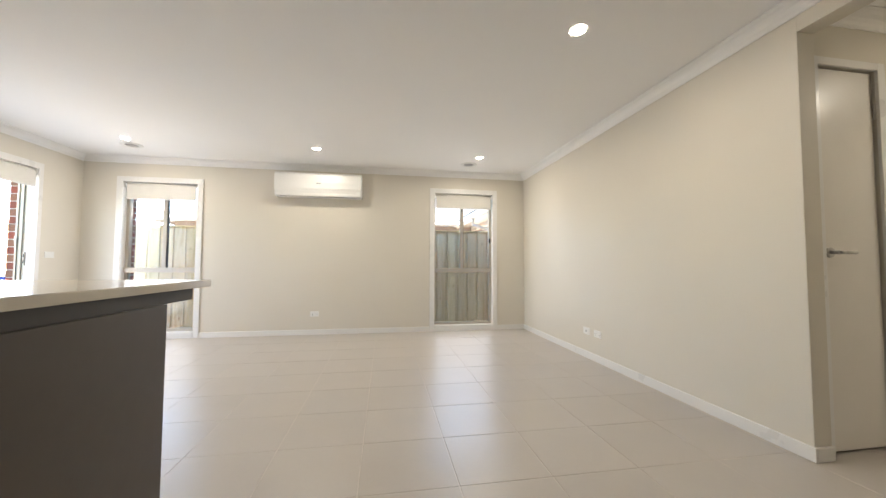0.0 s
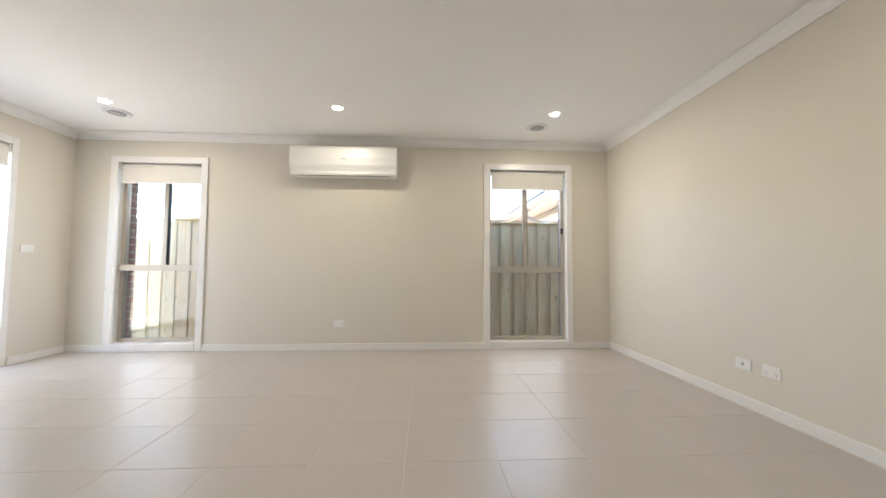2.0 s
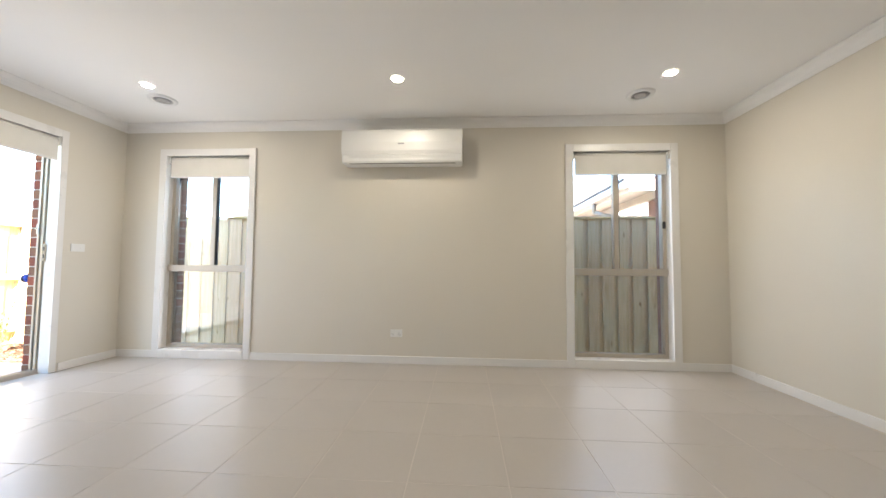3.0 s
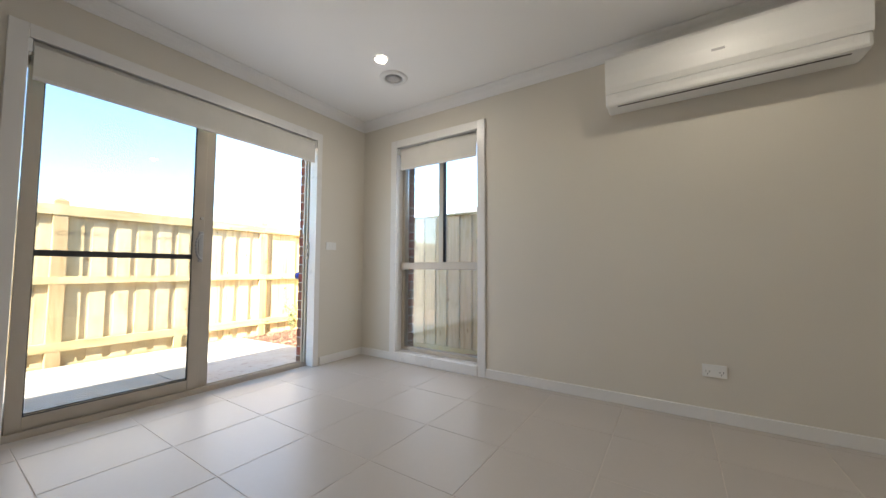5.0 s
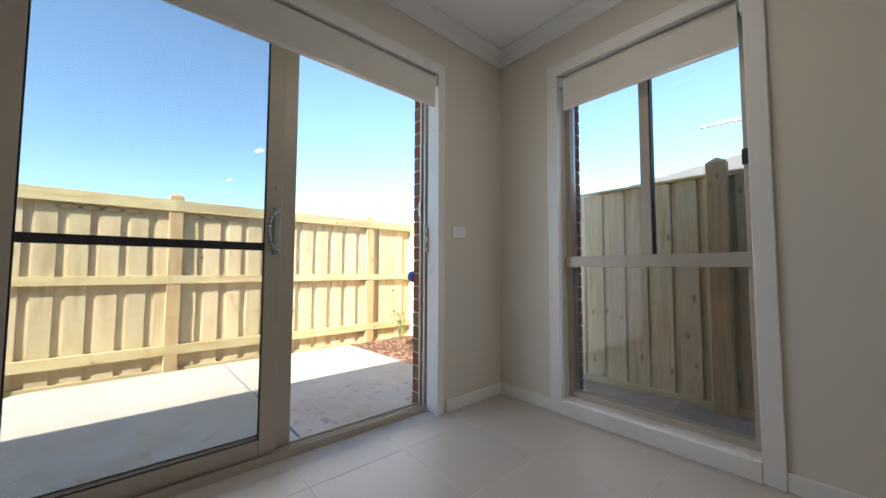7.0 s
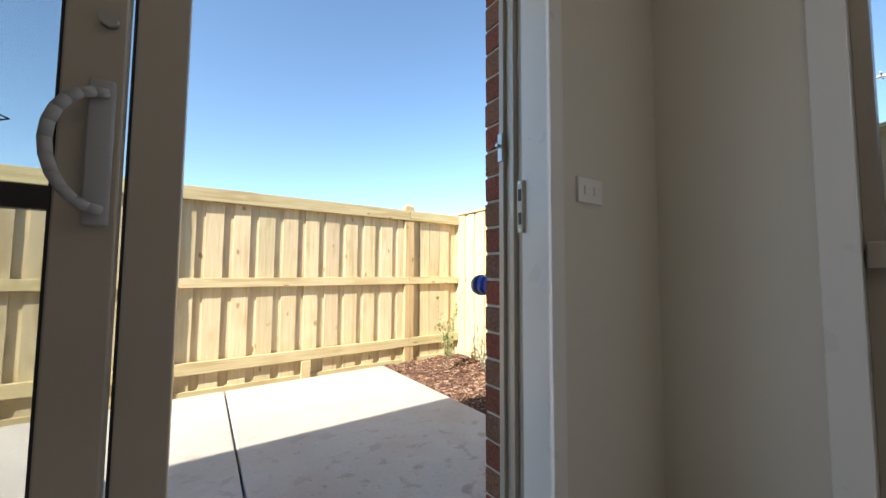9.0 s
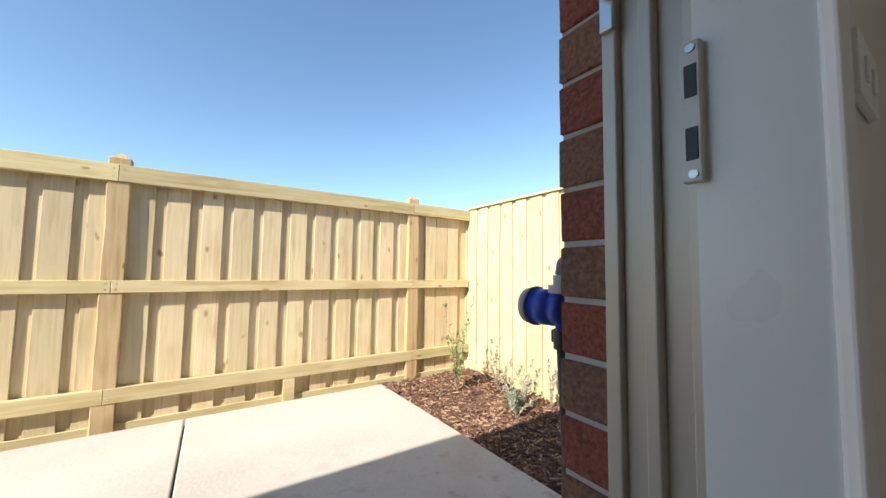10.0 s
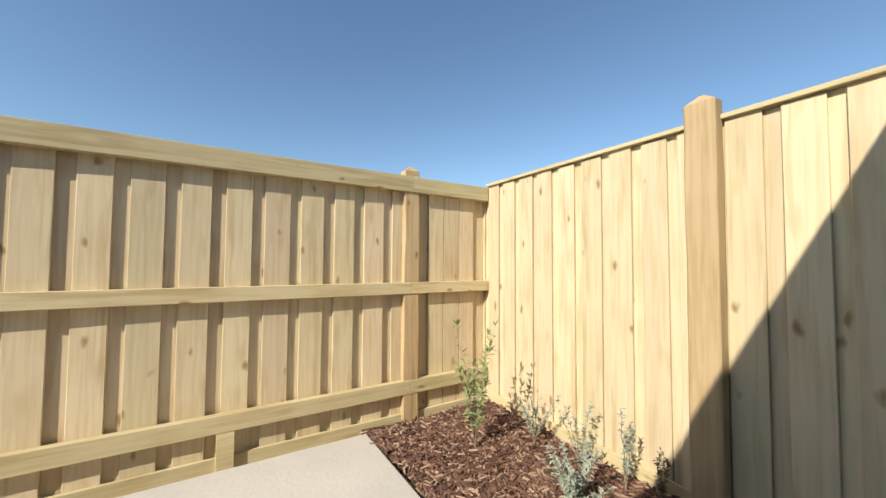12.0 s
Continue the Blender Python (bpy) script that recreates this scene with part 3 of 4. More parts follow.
# ---- air conditioner ----
ac = thing("air_conditioner", "white wall-mounted split air conditioner, shut louvre, high on the wall", "air conditioner")
ax0, ax1, az0, az1, ay = -1.375, -0.215, 1.93, 2.255, YB - 0.20
bm = B(ax0, ax1, ay + 0.02, YB, az0, az1, bevel=0.018)
part("body", bm, PLASTIC, ac, smooth=False)
bm = bmesh.new()
prof = [(ay + 0.012, az0 + 0.075), (ay + 0.001, az0 + 0.11), (ay - 0.004, az0 + 0.19), (ay + 0.002, az1 - 0.03), (ay + 0.018, az1 - 0.006), (ay + 0.03, az1 - 0.004), (ay + 0.03, az0 + 0.075)]
ends = [[bm.verts.new((x, y, z)) for y, z in prof] for x in (ax0 + 0.004, ax1 - 0.004)]
for i in range(len(prof)):
    j = (i + 1) % len(prof)
    bm.faces.new((ends[0][i], ends[0][j], ends[1][j], ends[1][i]))
for e in ends:
    bm.faces.new(e)
part("front_panel", bm, PLASTIC, ac)
bm = bmesh.new()
prof = [(ay + 0.012, az0 + 0.071), (ay + 0.022, az0 + 0.035), (ay + 0.045, az0 + 0.010), (ay + 0.06, az0 + 0.012), (ay + 0.05, az0 + 0.071)]
ends = [[bm.verts.new((x, y, z)) for y, z in prof] for x in (ax0 + 0.07, ax1 - 0.07)]
for i in range(len(prof)):
    j = (i + 1) % len(prof)
    bm.faces.new((ends[0][i], ends[0][j], ends[1][j], ends[1][i]))
for e in ends:
    bm.faces.new(e)
part("louvre", bm, PLASTIC, ac)
part("outlet_gap", B(ax0 + 0.068, ax1 - 0.068, ay + 0.046, ay + 0.058, az0 - 0.002, az0 + 0.008), DARK, ac)
part("badge", B((ax0 + ax1) / 2 - 0.03, (ax0 + ax1) / 2 + 0.03, ay - 0.0055, ay - 0.003, az0 + 0.168, az0 + 0.182, bevel=0.0008), GREY, ac, "small grey maker's badge")
for k in range(14):
    x = ax0 + 0.06 + k * (ax1 - ax0 - 0.12) / 13
    part("intake_bar", B(x - 0.004, x + 0.004, ay + 0.05, YB - 0.03, az1 - 0.001, az1 + 0.004), PLASTIC, ac)


# ---- ceiling fixtures ----
def ring(r0, r1, z0, z1, seg=32):
    bm = bmesh.new()
    rows = []
    for r, z in ((r0, z1), (r0, z0 + 0.001), (r0 + 0.002, z0), (r1 - 0.004, z0 + 0.001), (r1, z1)):
        rows.append([bm.verts.new((r * math.cos(2 * math.pi * i / seg), r * math.sin(2 * math.pi * i / seg), z)) for i in range(seg)])
    for a, b in zip(rows, rows[1:]):
        for i in range(seg):
            bm.faces.new((a[i], a[(i + 1) % seg], b[(i + 1) % seg], b[i]))
    return bm


def downlight(x, y):
    d = thing("downlight", "lit round white recessed ceiling downlight", "downlight", (x, y, CEIL), group="ceiling downlights")
    part("trim_ring", ring(0.038, 0.052, -0.008, -0.001), PLASTIC, d, smooth=True)
    part("lens", C((0, 0, -0.001), (0, 0, -0.005), 0.039, seg=32), LENS, d, "glowing warm diffuser")
    data = bpy.data.lights.new("downlight_beam", "AREA")
    data.shape, data.size, data.energy, data.color = "DISK", 0.07, LAMP_WATTS, LAMP_COLOUR
    lamp = new("downlight_beam", data)
    lamp.location = (0, 0, -0.012)
    lamp.parent = d


for x, y in ((-2.774, 4.35), (-0.718, 4.35), (1.331, 4.35), (-0.74, 1.86), (1.25, 1.82), (3.7, 0.5)):
    downlight(x, y)


def vent(x, y):
    d = thing("ceiling_vent", "round white ceiling heating vent with grey slotted centre", "vent", (x, y, CEIL), group="ceiling vents")
    part("rim", ring(0.072, 0.11, -0.012, -0.001), PLASTIC, d, smooth=True)
    part("backing", C((0, 0, -0.0012), (0, 0, -0.003), 0.073, seg=32), GREY, d)
    part("deflector", C((0, 0, -0.016), (0, 0, -0.008), 0.030, 0.062, seg=32), GREY, d, "grey dished deflector", smooth=True)
    for k in range(4):
        a = math.pi / 4 + k * math.pi / 2
        part("spoke", C((0.03 * math.cos(a), 0.03 * math.sin(a), -0.008), (0.074 * math.cos(a), 0.074 * math.sin(a), -0.006), 0.003, seg=8), PLASTIC, d)


vent(-2.86, 4.59)
vent(1.27, 4.68)


# ---- power points and switches ----
def plate(name, at, turn, wide, high, label, category, kind_of):
    d = thing(name, label, category)
    d.matrix_basis = pose(*at, 0, 0, turn)
    part("plate", B(-wide / 2, wide / 2, -0.009, 0, -high / 2, high / 2, bevel=0.002), PLASTIC, d)
    if kind_of == "power":
        for s in (-1, 1):
            part("rocker", B(s * wide * 0.12 - 0.007, s * wide * 0.12 + 0.007, -0.0115, -0.0085, 0.012, 0.026, bevel=0.001), PLASTIC, d)
            for dx, dz in ((-0.008, -0.004), (0.008, -0.004), (0, -0.018)):
                part("pin_slot", B(s * wide * 0.28 + dx - 0.0012, s * wide * 0.28 + dx + 0.0012, -0.0094, -0.0088, dz - 0.005, dz + 0.005), DARK, d)
    elif kind_of == "switch":
        for s in (-1, 1):
            part("rocker", B(s * 0.022 - 0.008, s * 0.022 + 0.008, -0.012, -0.0085, -0.013, 0.013, bevel=0.0015), PLASTIC, d)
    elif kind_of == "socket":
        part("socket", C((0, -0.009, 0), (0, -0.013, 0), 0.011), GREY, d)


plate("power_point", (-0.852, YB, 0.29), 0, 0.116, 0.072, "white double power point low on the beige wall", "power point", "power")
plate("antenna_socket", (XR, 3.43, 0.285), -90, 0.116, 0.072, "white antenna socket plate low on the long wall", "socket", "socket")
plate("power_point", (XR, 3.235, 0.285), -90, 0.116, 0.072, "white double power point beside the antenna socket", "power point", "power")
plate("light_switch", (XL, 4.735, 1.09), 90, 0.116, 0.072, "white two-gang light switch beside the sliding door", "light switch", "switch")

# ---- outside: ground, slab, garden ----
bm = bmesh.new()
for x0, x1, y0, y1 in ((-900, 900, -900, 900),):
    vs = [bm.verts.new(p) for p in ((x0, y0, -0.40), (x1, y0, -0.40), (x1, y1, -0.40), (x0, y1, -0.40))]
    bm.faces.new(vs)
solid("ground", bm, SOIL, "bare brown soil around the houses", "ground")


def slab(y0, y1, x0=-7.06, x1=OUT_W, cut=0.0):
    bm = bmesh.new()
    pts = [(x1, y0), (x1, y1), (x0, y1), (x0, y0 + cut), (x0 + cut * 0.3, y0 + cut * 0.3), (x0 + cut, y0)] if cut else [(x1, y0), (x1, y1), (x0, y1), (x0, y0)]
    f = bm.faces.new([bm.verts.new((x, y, slab_z(x))) for x, y in pts])
    ext = bmesh.ops.extrude_face_region(bm, geom=[f])
    bmesh.ops.translate(bm, verts=[v for v in ext["geom"] if isinstance(v, bmesh.types.BMVert)], vec=(0, 0, -0.35))
    rim = [e for e in bm.edges if all(abs(v.co.z - slab_z(v.co.x)) < 0.001 for v in e.verts)]
    bmesh.ops.bevel(bm, geom=rim, offset=0.008, segments=2, profile=0.5, affect="EDGES")
    return bm


patio = thing("patio", "pale broom-finished concrete patio slab in two bays", "patio", kind="structure")
part("slab_bay", slab(4.03, 5.63), CONCRETE, patio)
part("slab_bay", slab(2.35, 4.018, cut=0.14), CONCRETE, patio)
part("joint_filler", B(-7.0, OUT_W, 4.018, 4.03, -0.42, -0.31), CARCASS, patio)

rng = random.Random(5)


def bed_z(x, y):
    return -0.295 + 0.035 * noise.noise((x * 1.7, y * 1.7, 0.0)) + 0.02 * noise.noise((x * 5, y * 5, 3.0)) + (0.05 if x > -5 else 0)


def sheet(x0, x1, y0, y1, step, dz=0.0, rough=0.0):
    nx, ny = max(2, int((x1 - x0) / step)), max(2, int((y1 - y0) / step))
    vs, fs = [], []
    for i in range(nx + 1):
        for j in range(ny + 1):
            x, y = x0 + (x1 - x0) * i / nx, y0 + (y1 - y0) * j / ny
            vs.append((x, y, bed_z(x, y) + dz + rng.uniform(-rough, rough)))
    for i in range(nx):
        for j in range(ny):
            a = i * (ny + 1) + j
            fs.append((a, a + ny + 1, a + ny + 2, a + 1))
    return vs, fs


def raw(name, vs, fs, material):
    me = bpy.data.meshes.new(name)
    me.from_pydata(vs, [], fs)
    me.materials.append(material)
    return new(name, me)


BED = (-7.2, -4.75, 5.64, 6.82)
vs, fs = sheet(*BED, 0.06, -0.02, 0.006)
tagged(raw("garden_bed", vs, fs, BARK), "dark mulched garden bed in the fence corner", "garden bed", kind="structure")
vs, fs = sheet(-4.73, 6.0, OUT_N, 6.82, 0.10, -0.05, 0.008)
tagged(raw("side_path", vs, fs, SOIL), "narrow strip of bare stony soil between house and fence", "ground", kind="structure")
vs, fs = sheet(-7.2, OUT_W, -3.0, 2.34, 0.15, -0.06, 0.006)
tagged(raw("yard_soil", vs, fs, SOIL), "bare soil beyond the patio", "ground", kind="structure")

vs, fs = [], []
for k in range(9000):
    x, y = rng.uniform(BED[0] + 0.05, BED[1]), rng.uniform(BED[2], BED[3] - 0.02)
    L, W, H = rng.uniform(0.012, 0.045) * rng.choice((1, 1, 1, 1.5)), rng.uniform(0.004, 0.010), rng.uniform(0.002, 0.005)
    m = pose(x, y, bed_z(x, y) - 0.02 + rng.uniform(0, 0.016), rng.uniform(-28, 28), rng.uniform(-22, 22), rng.uniform(0, 360))
    i = len(vs)
    for sx, sy, sz in ((-1, -1, -1), (1, -0.5, -1), (1, 0.5, -1), (-1, 1, -1), (-0.9, -0.8, 1), (0.9, -0.4, 1), (0.9, 0.4, 1), (-0.9, 0.8, 1)):
        vs.append(tuple(m @ Vector((sx * L, sy * W, sz * H))))
    fs += [(i + a, i + b, i + c, i + d) for a, b, c, d in ((4, 5, 6, 7), (0, 1, 5, 4), (1, 2, 6, 5), (2, 3, 7, 6), (3, 0, 4, 7))]


def chip_mat():
    m = bpy.data.materials.new("bark_chips")
    m.use_nodes = True
    n, l = m.node_tree.nodes, m.node_tree.links
    b = n["Principled BSDF"]
    b.inputs["Roughness"].default_value = 0.8
    geo, ramp = n.new("ShaderNodeNewGeometry"), n.new("ShaderNodeValToRGB")
    e = ramp.color_ramp.elements
    e[0].color, e[1].color = (0.060, 0.026, 0.017, 1), (0.46, 0.32, 0.22, 1)
    mid = e.new(0.72)
    mid.color = (0.19, 0.098, 0.060, 1)
    l.new(geo.outputs["Random Per Island"], ramp.inputs[0])
    l.new(ramp.outputs[0], b.inputs["Base Color"])
    return m


tagged(raw("bark_mulch", vs, fs, chip_mat()), "loose reddish-brown bark chips covering the garden bed", "mulch", kind="stuff")
tagged(new("garden_edging", mesh_of("garden_edging", B(BED[1], BED[1] + 0.022, OUT_N + 0.05, 6.80, -0.40, -0.235, bevel=0.003), RAIL_Y)),
       "pine garden edging board beside the mulch", "edging")


def plant(x, y, tall, wide, stems, leaf_mat, label, leaf_len, dense):
    z = bed_z(x, y) - 0.02
    d = thing("shrub", label, "shrub", (x, y, z), group="young shrubs in the mulch")
    bm = bmesh.new()
    lv, lf = [], []
    for s in range(stems):
        a = 2 * math.pi * s / stems + rng.uniform(-0.4, 0.4)
        reach, top = wide * rng.uniform(0.3, 1.0), tall * rng.uniform(0.6, 1.0)
        pts = []
        for k in range(7):
            u = k / 6
            pts.append(Vector((reach * u ** 1.3 * math.cos(a) + rng.uniform(-1, 1) * 0.012 * u, reach * u ** 1.3 * math.sin(a) + rng.uniform(-1, 1) * 0.012 * u, top * u)))
        for k in range(6):
            cyl(bm, pts[k], pts[k + 1], 0.0035 * (1 - k / 8), 0.0035 * (1 - (k + 1) / 8), seg=5)
        for k in range(dense):
            u = rng.uniform(0.25, 1.0)
            i = min(5, int(u * 6))
            p = pts[i].lerp(pts[i + 1], u * 6 - i)
            m = Matrix.Translation(p) @ pose(0, 0, 0, 0, rng.uniform(-70, 20), rng.uniform(0, 360))
            ln, wd = leaf_len * rng.uniform(0.6, 1.2), leaf_len * 0.17
            j = len(lv)
            for q in ((0, 0, 0), (ln * 0.5, wd, 0.002), (ln, 0, -0.003), (ln * 0.5, -wd, 0.002)):
                lv.append(tuple(m @ Vector(q)))
            lf.append((j, j + 1, j + 2, j + 3))
    part("stem", bm, STEM, d)
    ob = raw("foliage", lv, lf, leaf_mat)
    ob.parent = d


plant(-6.54, 6.20, 0.86, 0.30, 8, LEAF_GREEN, "young green narrow-leaved shrub standing in mulch", 0.065, 36)
plant(-6.40, 6.60, 0.42, 0.22, 7, LEAF, "sparse grey-green shrub before the fence", 0.032, 38)
plant(-6.05, 6.62, 0.40, 0.20, 6, LEAF, "sparse grey-green shrub before the fence", 0.032, 38)
plant(-5.82, 6.28, 0.34, 0.24, 14, LEAF, "low bushy silver-green shrub in mulch", 0.036, 52)
plant(-5.78, 6.66, 0.46, 0.07, 3, LEAF, "upright silvery sprig beside the fence", 0.03, 80)
plant(-5.60, 6.68, 0.36, 0.05, 3, LEAF_RUST, "thin rusty sprig beside the fence", 0.025, 60)


# ---- fences ----
def paling_mesh(name, w, h, t=0.016):
    bm = B(-w / 2, w / 2, -t / 2, t / 2, 0, h)
    bmesh.ops.bevel(bm, geom=[e for e in bm.edges if abs(e.verts[0].co.z - e.verts[1].co.z) > 0.1], offset=0.0025, segments=1, affect="EDGES")
    return mesh_of(name, bm, PALING)


def post_mesh(w, d, z0, z1):
    """Sawn post with waney, uneven arrises and a weathered point."""
    bm = bmesh.new()
    rings, n = [], 30
    for k in range(n + 1):
        z = z0 + (z1 - 0.045 - z0) * k / n
        row = []
        for i, (sx, sy, c) in enumerate(((-1, -1, 0), (-1, -1, 1), (1, -1, 1), (1, -1, 0), (1, 1, 0), (1, 1, 1), (-1, 1, 1), (-1, 1, 0))):
            wane = 0.005 + 0.016 * max(0.0, noise.noise((sx * 3.1 + w * 50, sy * 2.3, z * 2.1)))
            sway = 0.004 * noise.noise((sx * 5.0, sy * 7.0 + d * 40, z * 4.0))
            row.append(bm.verts.new((sx * (w / 2 - (wane if c else 0)) + sway * abs(sx) * 0.3, sy * (d / 2 - (0 if c else wane)) + sway, z)))
        rings.append(row)
    for a, b in zip(rings, rings[1:]):
        for i in range(8):
            bm.faces.new((a[i], a[(i + 1) % 8], b[(i + 1) % 8], b[i]))
    tip = [bm.verts.new((v.co.x * 0.12, v.co.y * 0.12, z1)) for v in rings[-1]]
    for i in range(8):
        bm.faces.new((rings[-1][i], rings[-1][(i + 1) % 8], tip[(i + 1) % 8], tip[i]))
    bm.faces.new(tip)
    bm.faces.new(rings[0][::-1])
    return mesh_of("post", bm, POST)


def put(name, me, parent, m):
    ob = new(name, me)
    ob.parent = parent
    ob.matrix_basis = m
    return ob


fence = thing("timber_fence", "new pale treated-pine paling fence, rail side, three rails", "fence")
bottom = -0.40
front = [paling_mesh("paling", w, h) for w, h in ((0.155, 1.945), (0.160, 1.94), (0.150, 1.95))]
posts_y = [6.05 - 2.526 * k for k in range(4)]
pm = post_mesh(0.095, 0.135, -0.42, 1.735)
for y in posts_y:
    put("post", pm, fence, pose(FENCE_X - 0.0005, y, 0, 0, rng.uniform(-0.3, 0.3), rng.uniform(-1.5, 1.5)))
spots = [6.628, 6.466, 6.305] + [5.97 - 0.2305 * k + rng.uniform(-0.003, 0.003) for k in range(36)]
for k, y in enumerate(spots):
    put("paling", front[k % 3], fence, pose(FENCE_X - 0.010, y, bottom + rng.uniform(0.085, 0.105), 0, 0, 90 + rng.uniform(-1.2, 1.2)))
    put("paling", front[(k + 1) % 3], fence, pose(FENCE_X - 0.030, y + 0.115, bottom + rng.uniform(0.09, 0.10), 0, 0, 90 + rng.uniform(-1, 1)))
put("paling", front[1], fence, pose(FENCE_X - 0.030, 6.19, bottom + 0.09, 0, 0, 90))
put("paling", front[0], fence, pose(FENCE_X - 0.030, 6.80, bottom + 0.09, 0, 0, 90))
ends = [6.84] + posts_y + [-2.3]
for a, b in zip(ends, ends[1:]):
    for z0, z1, d in ((1.512, 1.640, 0.054), (0.676, 0.768, 0.052), (-0.128, -0.02, 0.052)):
        part("rail", B(FENCE_X, FENCE_X + d, b + 0.0015, a - 0.0015, z0, z1, bevel=0.003), RAIL_Y, fence)
    part("plinth_board", B(FENCE_X - 0.001, FENCE_X + 0.022, b + 0.002, a - 0.002, -0.42, -0.285, bevel=0.003), RAIL_Y, fence)
nail = mesh_of("nail", C((0, 0, 0), (0.003, 0, 0), 0.0045, seg=8), STEEL)
for y in posts_y:
    for z0, z1, d in ((1.512, 1.640, 0.054), (0.676, 0.768, 0.052), (-0.128, -0.02, 0.052)):
        for dy in (-0.032, 0.030):
            for u in (0.28, 0.74):
                put("nail", nail, fence, pose(FENCE_X + d - 0.001, y + dy + rng.uniform(-0.006, 0.006), z0 + (z1 - z0) * u))
for y in (4.78, 2.25):
    part("stay", B(FENCE_X + 0.023, FENCE_X + 0.05, y - 0.05, y + 0.05, -0.42, -0.13, bevel=0.003), RAIL_Y, fence, "short stub under the bottom rail")

side = thing("timber_fence", "new pale treated-pine paling fence, smooth side, with capping and posts", "fence")
pm2 = post_mesh(0.142, 0.09, -0.42, 1.79)
for x in (-5.435, -2.82, -0.24, 3.05, 5.6):
    put("post", pm2, side, pose(x, FENCE_Y - 0.035, 0, rng.uniform(-0.3, 0.3), 0, rng.uniform(-1, 1)))
wide = [paling_mesh("paling", w, h) for w, h in ((0.150, 1.90), (0.144, 1.905), (0.140, 1.895))]
x, k = -7.20 - 0.2045, 0
while x < 6.4:
    put("paling", wide[k % 3], side, pose(x + 0.073, FENCE_Y + 0.008, -0.255 + rng.uniform(-0.006, 0.004), 0, rng.uniform(-0.15, 0.15), rng.uniform(-1.2, 1.2)))
    put("paling", wide[(k + 1) % 3], side, pose(x + 0.073 + 0.102, FENCE_Y + 0.027, -0.255, 0, rng.uniform(-0.15, 0.15), rng.uniform(-1, 1)))
    x += 0.2045 + rng.uniform(-0.006, 0.006)
    k += 1
ends = [FENCE_X, -5.435, -2.82, -0.24, 3.05, 5.6, 6.5]
for a, b in zip(ends, ends[1:]):
    part("capping", B(a + 0.04, b - 0.04, FENCE_Y - 0.022, FENCE_Y + 0.05, 1.648, 1.672, bevel=0.003), RAIL_X, side)
    part("plinth_board", B(a + 0.003, b - 0.003, FENCE_Y - 0.024, FENCE_Y - 0.002, -0.42, -0.235, bevel=0.003), RAIL_X, side)
    for z in (0.1, 0.75, 1.5):
        part("rail", B(a, b - 0.003, FENCE_Y + 0.038, FENCE_Y + 0.076, z, z + 0.08), RAIL_X, side)

# ---- tap and timer on the brick wall ----
tap = thing("garden_tap", "purple-grey brass garden tap on the brick wall", "tap")
ty, tx = 4.695, OUT_W - 0.050
bm = C((OUT_W, ty, 0.895), (tx + 0.01, ty, 0.895), 0.012)
cyl(bm, (OUT_W, ty, 0.895), (OUT_W - 0.006, ty, 0.895), 0.025)
tube(bm, [(tx + 0.02, ty, 0.895), (tx, ty, 0.897), (tx - 0.016, ty, 0.888), (tx - 0.02, ty, 0.866)], 0.013, 12)
bmesh.ops.create_uvsphere(bm, u_segments=16, v_segments=10, radius=0.019, matrix=Matrix.Translation((tx + 0.012, ty, 0.897)))
part("body", bm, TAP, tap, smooth=True)
bm = C((tx + 0.012, ty, 0.90), (tx + 0.012, ty, 0.922), 0.016, 0.018)
cyl(bm, (tx + 0.012, ty, 0.92), (tx + 0.009, ty, 0.952), 0.012, 0.0125)
part("spindle", bm, TAP, tap, smooth=True)
timer = thing("tap_timer", "round blue plastic water timer with clear cap under the tap", "tap timer")
vx = tx - 0.02
bm = C((vx, ty, 0.835), (vx, ty, 0.790), 0.018)
cyl(bm, (vx, ty, 0.790), (vx, ty, 0.758), 0.018, 0.011)
cyl(bm, (vx + 0.012, ty, 0.803), (vx - 0.012, ty, 0.803), 0.030, 0.034, 32)
part("valve_body", bm, BLUE, timer, smooth=True)
part("dial_housing", C((vx - 0.0125, ty, 0.803), (vx - 0.060, ty, 0.803), 0.0345, 0.0355, 32), BLUE, timer, smooth=True)
part("clear_cap", C((vx - 0.0605, ty, 0.803), (vx - 0.080, ty, 0.803), 0.0395, 0.036, 32), mat("smoked_plastic", (0.28, 0.28, 0.32), 0.15, spread=0.05), timer, "smoky clear cap", smooth=True)
bm = C((vx, ty, 0.832), (vx, ty, 0.847), 0.0255, seg=24)
cyl(bm, (vx, ty, 0.847), (vx, ty, 0.866), 0.0165, seg=24)
part("coupling_nut", bm, GREY, timer, "grey ribbed coupling nut")
hose = thing("hose", "black irrigation hose hanging down to the ground", "hose")
bm = C((vx, ty, 0.764), (vx, ty, 0.728), 0.0165, seg=20)
for s in (-1, 1):
    box(bm, vx + s * 0.018 - 0.004, vx + s * 0.018 + 0.004, ty - 0.006, ty + 0.006, 0.738, 0.762, bevel=0.001)
part("connector", bm, DARK, hose)
part("pipe", tube(bmesh.new(), [(vx, ty, 0.74), (vx + 0.010, ty, 0.55), (vx + 0.020, ty + 0.004, 0.3), (vx + 0.020, ty + 0.01, 0.05), (vx + 0.006, ty + 0.02, slab_z(vx) + 0.008)], 0.0115, 12), DARK, hose, smooth=True)

